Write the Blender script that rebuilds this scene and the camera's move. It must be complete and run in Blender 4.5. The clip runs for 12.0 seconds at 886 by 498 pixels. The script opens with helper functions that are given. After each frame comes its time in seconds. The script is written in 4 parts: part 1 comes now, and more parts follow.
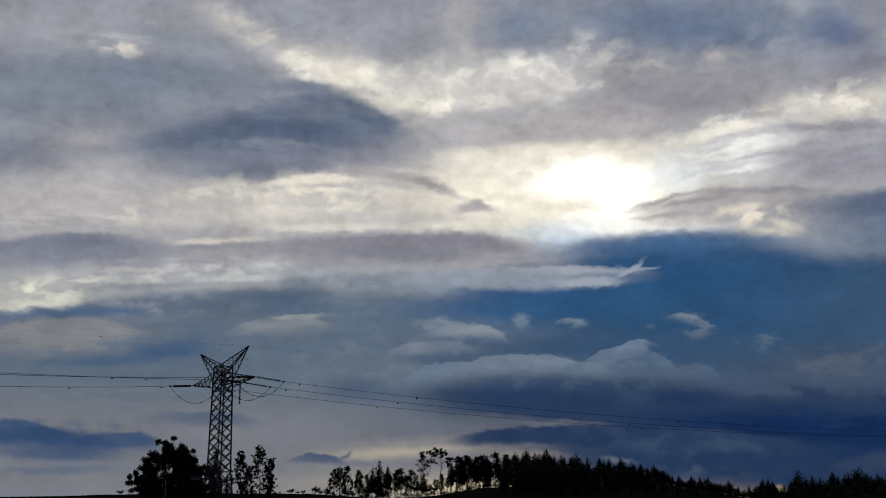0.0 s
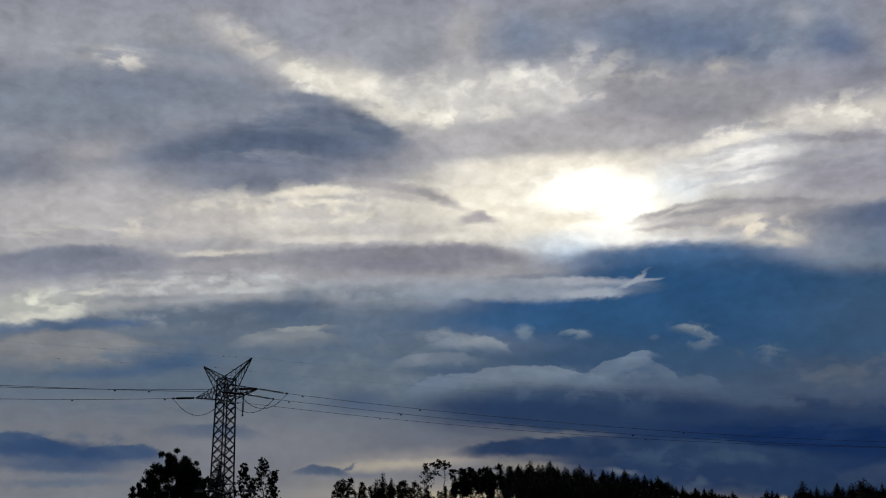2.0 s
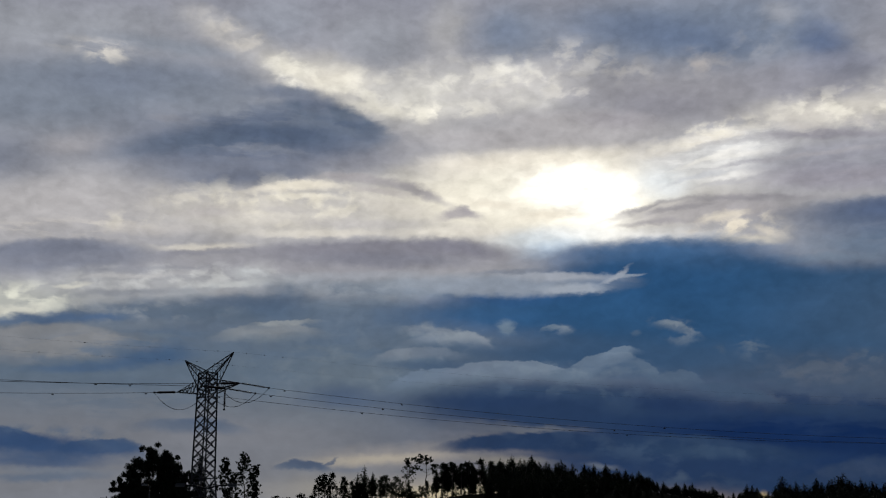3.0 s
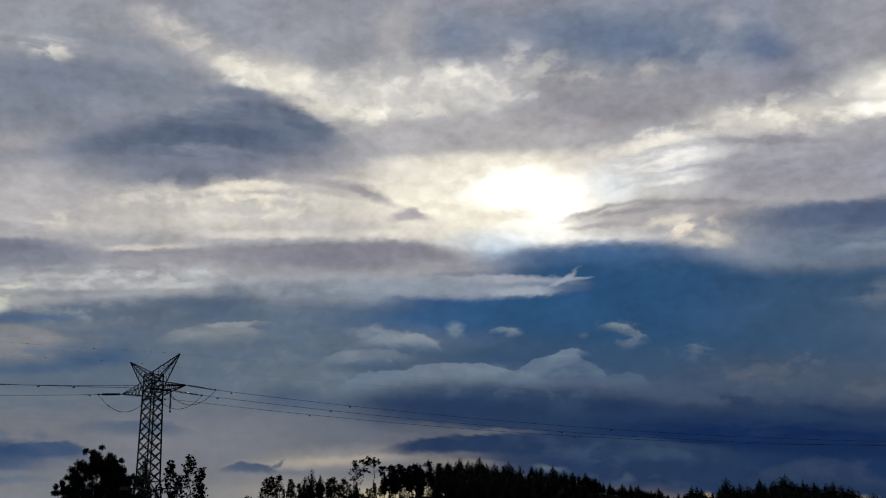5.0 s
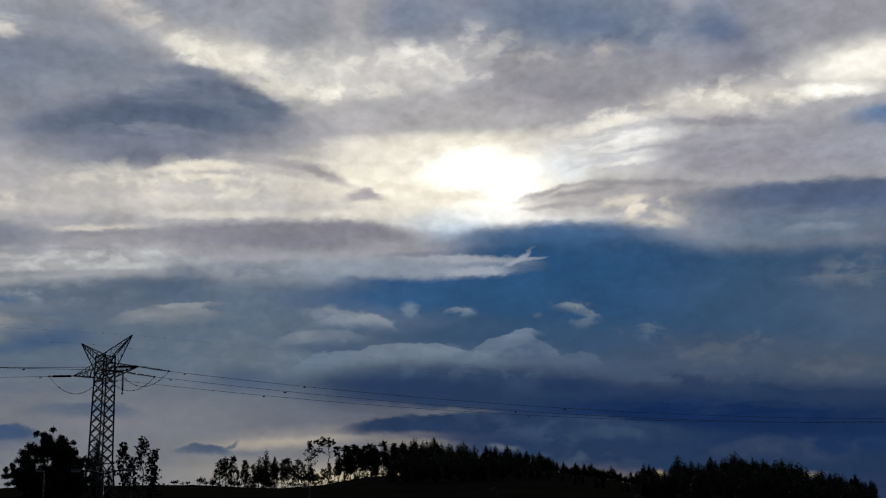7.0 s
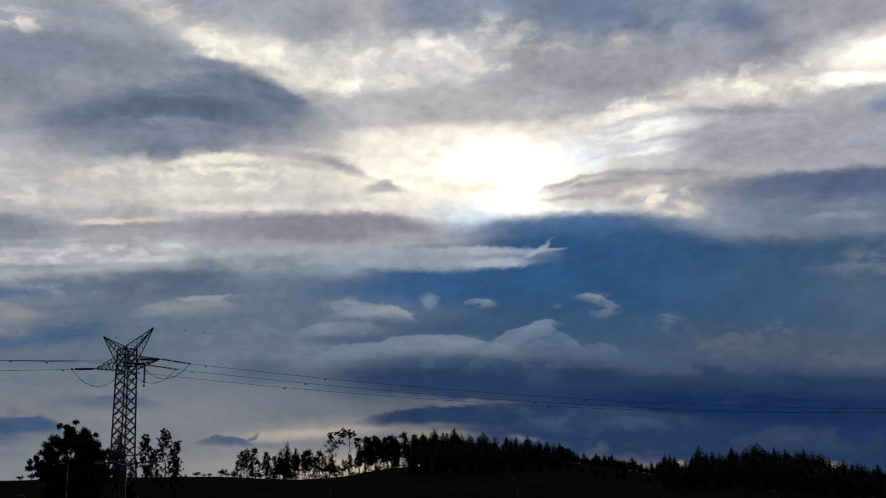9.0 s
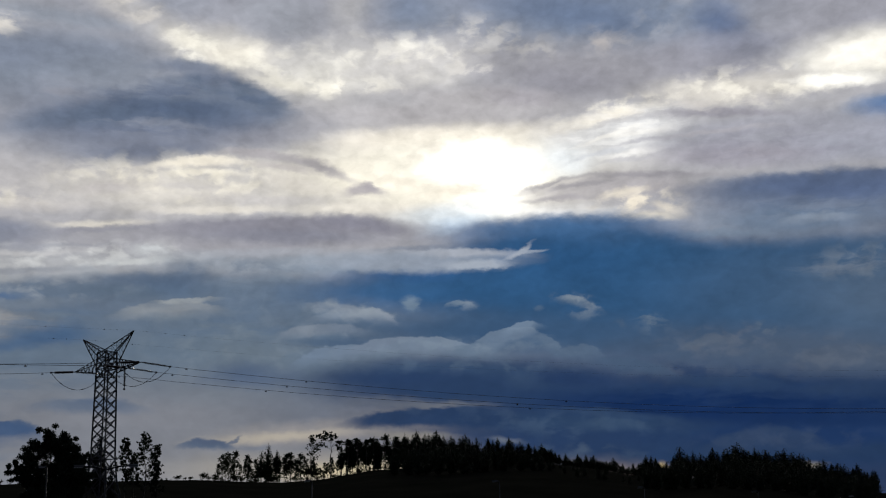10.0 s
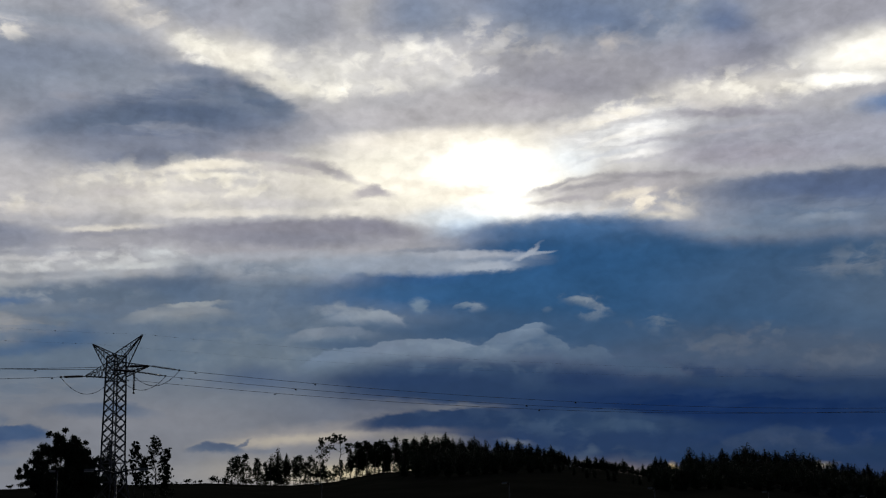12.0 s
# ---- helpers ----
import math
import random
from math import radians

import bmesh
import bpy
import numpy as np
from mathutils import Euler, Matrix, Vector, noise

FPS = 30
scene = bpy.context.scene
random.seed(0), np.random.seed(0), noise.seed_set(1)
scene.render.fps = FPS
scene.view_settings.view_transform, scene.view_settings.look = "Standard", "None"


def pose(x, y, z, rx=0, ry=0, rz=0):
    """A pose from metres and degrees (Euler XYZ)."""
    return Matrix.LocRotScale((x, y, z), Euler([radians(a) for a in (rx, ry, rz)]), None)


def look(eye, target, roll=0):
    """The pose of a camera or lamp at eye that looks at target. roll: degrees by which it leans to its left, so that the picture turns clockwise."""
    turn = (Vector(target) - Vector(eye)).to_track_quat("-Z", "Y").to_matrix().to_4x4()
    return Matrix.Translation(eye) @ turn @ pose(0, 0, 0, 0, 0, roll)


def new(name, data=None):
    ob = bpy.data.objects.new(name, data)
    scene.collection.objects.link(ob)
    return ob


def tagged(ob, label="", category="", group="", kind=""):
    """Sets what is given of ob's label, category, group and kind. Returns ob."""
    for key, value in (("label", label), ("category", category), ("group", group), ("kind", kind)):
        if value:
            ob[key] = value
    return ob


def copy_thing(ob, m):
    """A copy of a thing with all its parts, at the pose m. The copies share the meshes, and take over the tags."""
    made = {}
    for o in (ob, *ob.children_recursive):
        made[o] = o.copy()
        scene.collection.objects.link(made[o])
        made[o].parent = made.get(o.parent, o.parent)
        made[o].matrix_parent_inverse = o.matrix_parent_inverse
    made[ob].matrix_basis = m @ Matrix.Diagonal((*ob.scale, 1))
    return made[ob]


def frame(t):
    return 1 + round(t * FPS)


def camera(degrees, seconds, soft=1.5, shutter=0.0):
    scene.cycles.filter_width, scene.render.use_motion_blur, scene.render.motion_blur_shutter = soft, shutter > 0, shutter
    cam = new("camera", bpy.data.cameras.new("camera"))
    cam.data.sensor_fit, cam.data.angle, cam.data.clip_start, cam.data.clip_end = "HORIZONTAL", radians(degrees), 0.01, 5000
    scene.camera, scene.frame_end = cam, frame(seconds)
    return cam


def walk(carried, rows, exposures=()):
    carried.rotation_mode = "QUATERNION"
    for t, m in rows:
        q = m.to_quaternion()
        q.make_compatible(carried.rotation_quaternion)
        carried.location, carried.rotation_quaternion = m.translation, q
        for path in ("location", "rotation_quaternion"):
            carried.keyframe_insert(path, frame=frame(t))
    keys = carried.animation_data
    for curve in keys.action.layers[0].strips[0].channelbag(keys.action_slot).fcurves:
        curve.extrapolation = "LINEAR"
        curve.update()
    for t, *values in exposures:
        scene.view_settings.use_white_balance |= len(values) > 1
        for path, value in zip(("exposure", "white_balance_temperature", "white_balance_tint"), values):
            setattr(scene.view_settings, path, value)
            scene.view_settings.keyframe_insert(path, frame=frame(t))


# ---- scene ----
EYE = Vector((0.0, 0.0, 9.0))


def heading(az, el):
    """The unit way at az degrees east of north and el degrees up."""
    a, e = radians(az), radians(el)
    return Vector((math.sin(a) * math.cos(e), math.cos(a) * math.cos(e), math.sin(e)))


def aim(az, el, roll):
    return look(EYE, EYE + heading(az, el), roll)


# ---- camera: it stands on a knoll and only turns ----
cam = camera(42.8, 12.0, 1.1)
walk(cam, [
    (0, aim(-5.72, 13.95, -0.13)),
    (0.5, aim(-5.98, 14.03, -0.13)),
    (1, aim(-5.89, 14.20, -0.23)),
    (1.5, aim(-5.99, 14.30, -0.19)),
    (2, aim(-5.87, 14.53, -0.24)),
    (2.5, aim(-5.56, 14.37, -0.17)),
    (3, aim(-4.97, 14.27, -0.19)),
    (5, aim(-2.31, 14.36, -0.50)),
    (5.5, aim(-1.57, 14.15, -0.61)),
    (6, aim(-1.07, 14.10, -0.90)),
    (6.5, aim(-0.43, 13.76, -1.01)),
    (7, aim(0.04, 13.33, -1.08)),
    (7.1, aim(0.12, 13.28, -1.08)),
    (7.2, aim(-1.38, 12.06, -0.98)),
    (8.8, aim(-1.04, 12.42, -1.07)),
    (9, aim(-0.97, 12.92, -1.17)),
    (9.5, aim(-0.13, 12.99, -1.25)),
    (10, aim(0.00, 13.00, -1.50)),
    (10.5, aim(-0.16, 12.54, -1.58)),
    (11, aim(-0.26, 12.76, -1.73)),
    (11.5, aim(-0.41, 12.66, -1.76)),
    (12, aim(-0.41, 13.11, -1.80)),
], [(0, -0.05, 6600, 10), (7.1, -0.05, 6600, 10), (7.2, 0.11, 6560, 10), (12, 0.12, 6560, 10)])

# ---- world: clear sky low in the west, layered evening clouds over it ----
SUN_AZ, SUN_EL = 2.3, 17.4
world = bpy.data.worlds.new("evening_sky")
scene.world = world
world.use_nodes = True
wt = world.node_tree
world.cycles.sampling_method, world.cycles.sample_map_resolution = "MANUAL", 256
wt.nodes.clear()


def wn(kind, **inputs):
    """A node of the sky, with its inputs set or linked by name or number."""
    node = wt.nodes.new(kind)
    for key, value in inputs.items():
        socket = node.inputs[int(key[1:])] if key[0] == "i" and key[1:].isdigit() else node.inputs[key]
        if isinstance(value, bpy.types.NodeSocket):
            wt.links.new(value, socket)
        else:
            socket.default_value = value
    return node


def wmath(op, a, b=0.0, c=0.0):
    node = wn("ShaderNodeMath", i0=a, i1=b, i2=c)
    node.operation = op
    return node.outputs[0]


def wvec(op, a, b=(0, 0, 0)):
    node = wn("ShaderNodeVectorMath", i0=a, i1=b)
    node.operation = op
    return node.outputs[0]


def wrange(value, lo, hi, to_lo, to_hi, smooth=True):
    node = wn("ShaderNodeMapRange", i0=value, i1=lo, i2=hi, i3=to_lo, i4=to_hi)
    node.interpolation_type = "SMOOTHSTEP" if smooth else "LINEAR"
    node.clamp = True
    return node.outputs[0]


def wmix(mask, a, b, blend="MIX"):
    node = wt.nodes.new("ShaderNodeMix")
    node.data_type, node.blend_type, node.clamp_factor = "RGBA", blend, True
    for socket, value in ((node.inputs[0], mask), (node.inputs[6], a), (node.inputs[7], b)):
        if isinstance(value, bpy.types.NodeSocket):
            wt.links.new(value, socket)
        else:
            socket.default_value = value
    return node.outputs[2]


def wnoise(at, scale, detail, rough=0.55):
    node = wn("ShaderNodeTexNoise", Vector=at, Scale=scale, Detail=detail, Roughness=rough)
    return node


def tone(r, g, b):
    return tuple((v / 255.0) ** 2.2 for v in (r, g, b)) + (1.0,)


gaze = wn("ShaderNodeTexCoord").outputs["Generated"]
gx = wn("ShaderNodeSeparateXYZ", Vector=gaze)
az = wmath("MULTIPLY", wmath("ARCTAN2", gx.outputs[0], gx.outputs[1]), 180 / math.pi)
el = wmath("MULTIPLY", wmath("ARCSINE", gx.outputs[2]), 180 / math.pi)
plan = wn("ShaderNodeCombineXYZ", X=az, Y=el).outputs[0]
flat = wvec("MULTIPLY", plan, (0.55, 1.0, 1.0))  # clouds lie flat


def stir(at, scale, detail, amount):
    """A swirl of the cloud plan, in degrees."""
    n = wvec("SUBTRACT", wnoise(flat, scale, detail).outputs["Color"], (0.5, 0.5, 0.5))
    return wvec("ADD", at, wvec("MULTIPLY", n, amount))


soft_plan = stir(stir(plan, 0.30, 2.0, (1.5, 0.5, 0)), 1.1, 4.0, (1.1, 0.6, 0))
fine_plan = stir(stir(plan, 0.6, 2.0, (0.7, 0.35, 0)), 2.4, 5.0, (0.75, 0.42, 0))
heap_plan = stir(stir(plan, 0.8, 1.0, (0.6, 0.3, 0)), 2.2, 3.5, (0.7, 0.5, 0))
# fibres drawn out along the wind, and curdled lumps, both from 0 to 1
fibre = wrange(wnoise(wvec("MULTIPLY", fine_plan, (0.35, 2.2, 1)), 0.9, 5.0, 0.55).outputs[0], 0.42, 0.62, 0.0, 1.0)
curd = wrange(wnoise(wvec("MULTIPLY", soft_plan, (0.75, 1.15, 1)), 1.0, 4.0, 0.5).outputs[0], 0.44, 0.64, 0.0, 1.0)

sky = wt.nodes.new("ShaderNodeTexSky")
sky.sky_type, sky.sun_disc = "NISHITA", False
sky.sun_elevation, sky.sun_rotation = radians(SUN_EL), radians(SUN_AZ)
sky.air_density, sky.dust_density = 1.0, 1.0
clear = wvec("SCALE", sky.outputs[0])
wt.nodes[-1].inputs["Scale"].default_value = 0.05
# dim grey overcast away from the sun
near_sun = wn("ShaderNodeVectorMath", i0=gaze, i1=heading(SUN_AZ, SUN_EL))
near_sun.operation = "DOT_PRODUCT"
veil = wrange(near_sun.outputs["Value"], -0.2, 1.0, 0.0, 1.0)
over = wmix(veil, tone(34, 38, 48), tone(128, 132, 146))
cover = wrange(wnoise(flat, 0.09, 6.0).outputs[0], 0.32, 0.5, 0.55, 1.0)
state = {"sky": wmix(cover, clear, over)}


def cloud_bank_group():
    """The node group that lays one bank of cloud over the sky so far."""
    g = bpy.data.node_groups.new("cloud_bank", "ShaderNodeTree")
    for label, kind in (("Sky", "Color"), ("Plan", "Vector"), ("Along", "Vector"), ("Across", "Vector"), ("U", "Float"), ("V", "Float"),
                        ("Arch", "Float"), ("Top", "Float"), ("Base", "Float"), ("Opacity", "Float"), ("Texture", "Float"), ("Colour", "Color")):
        g.interface.new_socket(label, in_out="INPUT", socket_type="NodeSocket" + kind)
    g.interface.new_socket("Sky", in_out="OUTPUT", socket_type="NodeSocketColor")
    given, result = g.nodes.new("NodeGroupInput").outputs, g.nodes.new("NodeGroupOutput").inputs

    def node(kind, operation, *values):
        n = g.nodes.new(kind)
        if operation:
            n.operation = operation
        for socket, value in zip(n.inputs, values):
            if isinstance(value, bpy.types.NodeSocket):
                g.links.new(value, socket)
            elif value is not None:
                socket.default_value = value
        return n

    def calc(operation, *values):
        return node("ShaderNodeMath", operation, *values).outputs[0]

    # a trace of the sky so far makes each bank wait for the one before it
    at = node("ShaderNodeVectorMath", "MULTIPLY_ADD", given["Sky"], (1e-7, 1e-7, 0), given["Plan"]).outputs[0]
    u = calc("SUBTRACT", node("ShaderNodeVectorMath", "DOT_PRODUCT", at, given["Along"]).outputs["Value"], given["U"])
    v = calc("SUBTRACT", node("ShaderNodeVectorMath", "DOT_PRODUCT", at, given["Across"]).outputs["Value"], given["V"])
    uu = calc("MULTIPLY", u, u)
    v = calc("MULTIPLY_ADD", uu, given["Arch"], v)
    r = calc("SQRT", calc("MULTIPLY_ADD", v, v, uu))
    soft = node("ShaderNodeMapRange", "", v, -0.5, 0.5, given["Base"], given["Top"]).outputs[0]
    edge = node("ShaderNodeMapRange", "", r, calc("SUBTRACT", 1.0, soft), calc("MULTIPLY_ADD", soft, 0.6, 1.0), given["Opacity"], 0.0)
    edge.interpolation_type = "SMOOTHSTEP"
    mix = g.nodes.new("ShaderNodeMix")
    mix.data_type, mix.clamp_factor = "RGBA", True
    g.links.new(calc("MULTIPLY", edge.outputs[0], given["Texture"]), mix.inputs[0])
    g.links.new(given["Sky"], mix.inputs[6])
    g.links.new(given["Colour"], mix.inputs[7])
    g.links.new(mix.outputs[2], result["Sky"])
    return g


BANK = cloud_bank_group()


def cloud(kind, a, e, w, h, tilt, rgb, opacity, soft_top, soft_base, arch=0.0):
    """One bank of cloud centred at azimuth a, elevation e, half as wide and high as w, h degrees, leaning by tilt and arched
    upwards by arch half heights. B: soft, F: frayed, H: heaped, W: fibrous, C: curdled."""
    n = wt.nodes.new("ShaderNodeGroup")
    n.node_tree = BANK
    c, s = math.cos(radians(tilt)), math.sin(radians(tilt))
    for label, value in (("Along", (c / w, s / w, 0)), ("Across", (-s / h, c / h, 0)), ("U", (a * c + e * s) / w),
                         ("V", (e * c - a * s) / h + arch), ("Arch", arch), ("Top", soft_top), ("Base", soft_base),
                         ("Opacity", opacity), ("Texture", 1.0), ("Colour", tone(*rgb))):
        n.inputs[label].default_value = value
    wt.links.new(state["sky"], n.inputs["Sky"])
    wt.links.new({"B": soft_plan, "H": heap_plan}.get(kind, fine_plan), n.inputs["Plan"])
    if kind in "WC":
        wt.links.new(fibre if kind == "W" else curd, n.inputs["Texture"])
    state["sky"] = n.outputs[0]


# the banks, from the high sheet down to the horizon and from back to front
cloud('B', -0.66, 30.13, 44.81, 13.05, -0.9, (142, 145, 158), 1, 0.5, 0.5)
cloud('B', -0.84, 15.87, 42.10, 9.24, -0.9, (166, 166, 171), 1, 0.5, 0.3)
cloud('B', -16.80, 7.59, 24.67, 4.55, 1.4, (93, 108, 125), 1, 0.6, 0.6)
cloud('B', -25.24, 9.73, 16.51, 1.79, 3.4, (93, 107, 126), 0.8, 0.7, 0.7)
cloud('B', -19.47, 3.83, 21.52, 2.85, 0.1, (120, 123, 130), 0.9, 0.8, 0.5)
cloud('B', -19.57, 4.69, 12.03, 1.84, 0.7, (114, 118, 128), 0.5, 0.9, 0.9)
cloud('B', 16.44, 9.24, 21.79, 3.99, -3.9, (52, 80, 112), 1, 0.3, 0.5)
cloud('B', 15.46, 3.64, 21.89, 3.40, -2.4, (40, 58, 87), 1, 0.5, 0.5)
cloud('B', 25.86, 8.94, 12.37, 2.75, -5.5, (70, 91, 116), 0.8, 0.9, 0.9)
cloud('B', -25.10, 21.00, 10.57, 2.31, 7.0, (122, 131, 146), 0.95, 0.7, 0.7)
cloud('B', -26.69, 23.89, 9.39, 1.25, 7.0, (152, 156, 165), 0.9, 0.8, 0.8)
cloud('F', -19.36, 23.83, 3.81, 0.42, -1.8, (133, 141, 154), 0.7, 0.8, 0.8)
cloud('B', -29.58, 17.29, 5.64, 1.38, 9.1, (116, 124, 142), 0.85, 0.8, 0.8)
cloud('F', -20.28, 22.04, 5.09, 0.93, 3.8, (116, 125, 143), 0.8, 0.8, 0.8)
cloud('B', -23.89, 18.72, 1.96, 0.58, 10.2, (164, 161, 164), 0.6, 0.9, 0.9)
cloud('F', -17.79, 20.58, 2.39, 0.60, -0.1, (151, 151, 158), 0.7, 0.9, 0.9)
cloud('F', -19.05, 20.29, 1.11, 0.22, 2.4, (171, 164, 162), 0.6, 0.9, 0.9)
cloud('C', -22.69, 23.16, 1.22, 0.47, 4.2, (222, 217, 208), 0.75, 0.9, 0.9)
cloud('W', -23.09, 23.42, 2.42, 0.41, 4.5, (192, 190, 189), 0.6, 0.9, 0.9)
cloud('B', -13.99, 25.43, 2.52, 1.34, 1.2, (147, 152, 164), 0.9, 0.8, 0.8)
cloud('B', -8.70, 24.63, 2.74, 1.51, -0.8, (148, 152, 162), 0.9, 0.8, 0.8)
cloud('B', -4.73, 25.16, 1.26, 1.65, -12.0, (176, 176, 178), 0.7, 0.9, 0.9)
cloud('B', -1.16, 25.00, 2.64, 1.52, -3.8, (126, 136, 154), 0.9, 0.8, 0.8)
cloud('F', -1.47, 25.16, 1.12, 0.83, -14.9, (116, 128, 150), 0.7, 0.9, 0.9)
cloud('B', 9.32, 24.39, 8.80, 2.17, -4.8, (120, 132, 152), 0.95, 0.7, 0.7)
cloud('F', 6.79, 24.63, 4.74, 1.04, -8.8, (105, 119, 144), 0.9, 0.8, 0.8)
cloud('F', 8.61, 24.00, 2.60, 0.66, -13.5, (100, 115, 141), 0.7, 0.9, 0.9)
cloud('F', 15.19, 23.10, 1.60, 1.07, -31.7, (91, 109, 142), 0.9, 0.8, 0.9)
cloud('B', 24.55, 22.38, 7.96, 2.13, -8.7, (148, 149, 159), 0.9, 0.7, 0.7)
cloud('B', 14.35, 21.59, 5.70, 1.08, -3.5, (143, 144, 156), 0.85, 0.8, 0.8)
cloud('F', 16.32, 21.98, 3.25, 0.70, -11.8, (133, 137, 153), 0.7, 0.9, 0.9)
cloud('B', 7.36, 21.53, 5.38, 1.53, -5.2, (146, 146, 154), 0.9, 0.8, 0.8)
cloud('F', 6.78, 21.07, 3.30, 0.78, -5.9, (138, 138, 148), 0.7, 0.9, 0.9)
cloud('F', 13.10, 24.96, 1.00, 0.53, -21.9, (166, 170, 180), 0.7, 0.9, 0.9)
cloud('C', 11.74, 23.61, 1.22, 0.81, -18.5, (166, 169, 178), 0.5, 0.9, 0.9)
cloud('C', 2.66, 23.74, 1.88, 0.78, -12.8, (203, 201, 199), 0.6, 0.9, 0.9)
cloud('C', 5.08, 22.86, 1.53, 0.72, -8.3, (185, 183, 182), 0.6, 0.9, 0.9)
cloud('C', 9.00, 22.88, 1.50, 0.72, -9.7, (183, 180, 182), 0.55, 0.9, 0.9)
cloud('F', 8.79, 22.99, 0.54, 0.30, -16.3, (183, 178, 176), 0.6, 0.9, 0.9)
cloud('B', -16.31, 24.55, 3.03, 0.75, -21.2, (183, 182, 183), 0.85, 0.9, 0.9)
cloud('C', -15.88, 24.53, 2.56, 0.70, -21.5, (210, 206, 200), 0.75, 0.9, 0.9)
cloud('B', -11.52, 22.85, 3.19, 0.99, -9.5, (214, 211, 204), 0.85, 0.9, 0.8)
cloud('F', -13.25, 23.12, 1.33, 0.49, -17.4, (247, 243, 229), 0.8, 0.95, 0.8)
cloud('C', -12.87, 22.86, 1.64, 0.82, -23.8, (257, 254, 242), 0.9, 0.9, 0.8)
cloud('F', -10.77, 22.49, 1.79, 0.66, 2.6, (235, 230, 217), 0.8, 0.9, 0.8, 0.25)
cloud('C', -9.87, 22.32, 2.15, 0.83, -10.8, (249, 245, 231), 0.85, 0.9, 0.8)
cloud('B', -5.91, 21.83, 4.26, 1.46, 5.6, (216, 214, 208), 0.9, 0.9, 0.8)
cloud('C', -5.15, 22.26, 4.43, 1.46, 5.1, (239, 236, 226), 0.55, 0.9, 0.9)
cloud('F', -8.35, 21.30, 1.84, 0.31, -10.6, (245, 241, 227), 0.7, 0.9, 0.8)
cloud('C', -5.02, 21.10, 2.73, 0.51, 0.5, (253, 249, 236), 0.9, 0.9, 0.8)
cloud('F', -6.85, 22.49, 1.53, 0.33, 6.5, (197, 196, 195), 0.5, 0.9, 0.9)
cloud('F', -3.81, 21.97, 1.53, 0.28, 5.4, (193, 192, 193), 0.5, 0.9, 0.9)
cloud('B', -0.90, 22.28, 2.93, 1.23, 6.0, (208, 206, 204), 0.85, 0.9, 0.9)
cloud('C', -0.58, 22.69, 3.24, 1.29, 5.2, (239, 236, 226), 0.5, 0.9, 0.9)
cloud('F', -1.50, 23.22, 0.77, 0.25, 3.5, (249, 246, 235), 0.6, 0.9, 0.9)
cloud('F', 0.31, 21.72, 1.09, 0.73, -12.5, (203, 202, 201), 0.6, 0.9, 0.9)
cloud('C', 1.84, 21.88, 1.73, 0.84, -15.9, (216, 213, 209), 0.7, 0.9, 0.9)
cloud('F', -4.88, 23.38, 1.99, 0.39, -1.0, (176, 176, 179), 0.6, 0.9, 0.9)
cloud('B', 0.10, 19.77, 7.23, 1.13, -0.9, (176, 174, 177), 0.95, 0.5, 0.8, 0.15)
cloud('F', -2.91, 20.48, 2.43, 0.45, -1.9, (166, 166, 170), 0.7, 0.6, 0.9, 0.31)
cloud('F', 1.02, 19.75, 3.93, 0.57, 0.6, (169, 167, 170), 0.7, 0.8, 0.9)
cloud('F', 4.36, 20.51, 2.41, 0.51, -6.0, (156, 153, 160), 0.7, 0.8, 0.8)
cloud('B', 24.20, 20.71, 5.84, 1.22, -2.3, (247, 244, 232), 0.95, 0.8, 0.5)
cloud('F', 21.98, 20.92, 2.27, 0.67, 4.3, (260, 256, 246), 0.9, 0.8, 0.7)
cloud('B', 15.40, 20.04, 4.50, 0.70, -1.5, (213, 209, 201), 0.9, 0.9, 0.7)
cloud('C', 16.66, 20.08, 4.30, 0.92, -2.3, (241, 237, 225), 0.9, 0.8, 0.7)
cloud('F', 20.38, 19.78, 2.13, 0.37, -6.2, (265, 263, 254), 0.9, 0.8, 0.6)
cloud('F', 25.19, 17.94, 4.43, 1.07, -3.4, (95, 122, 160), 0.9, 0.4, 0.8)
cloud('F', 22.95, 18.14, 1.91, 0.57, -4.5, (83, 112, 156), 0.7, 0.8, 0.8)
cloud('B', -0.26, 16.70, 9.19, 2.14, 0.2, (243, 237, 219), 0.95, 0.8, 0.8)
cloud('F', -0.22, 18.66, 6.90, 0.57, 0.9, (237, 230, 216), 0.85, 0.8, 0.8)
cloud('B', 0.49, 17.18, 5.22, 1.43, -1.3, (255, 250, 234), 0.9, 0.9, 0.9)
cloud('B', 1.98, 16.95, 4.32, 1.65, -0.8, (282, 278, 262), 0.9, 0.95, 0.95)
cloud('B', 3.21, 15.74, 2.13, 1.37, -39.0, (293, 290, 278), 0.95, 0.95, 0.95)
cloud('F', 2.22, 17.30, 2.76, 0.91, -4.2, (312, 308, 297), 0.95, 0.95, 0.95)
cloud('B', 2.44, 17.04, 2.39, 0.85, -5.3, (301, 299, 291), 0.8, 0.95, 0.95)
cloud('W', 1.83, 16.61, 3.62, 1.71, 7.4, (224, 217, 203), 0.35, 0.9, 0.9)
cloud('C', 0.98, 18.25, 4.50, 0.85, 1.2, (235, 228, 214), 0.5, 0.9, 0.9)
cloud('F', 0.63, 15.95, 1.79, 0.31, 1.4, (230, 222, 206), 0.8, 0.9, 0.9)
cloud('F', -2.05, 16.47, 1.50, 0.26, -7.7, (235, 226, 210), 0.6, 0.9, 0.9)
cloud('B', 0.45, 14.66, 2.81, 0.63, 1.7, (222, 232, 239), 0.85, 0.9, 0.6)
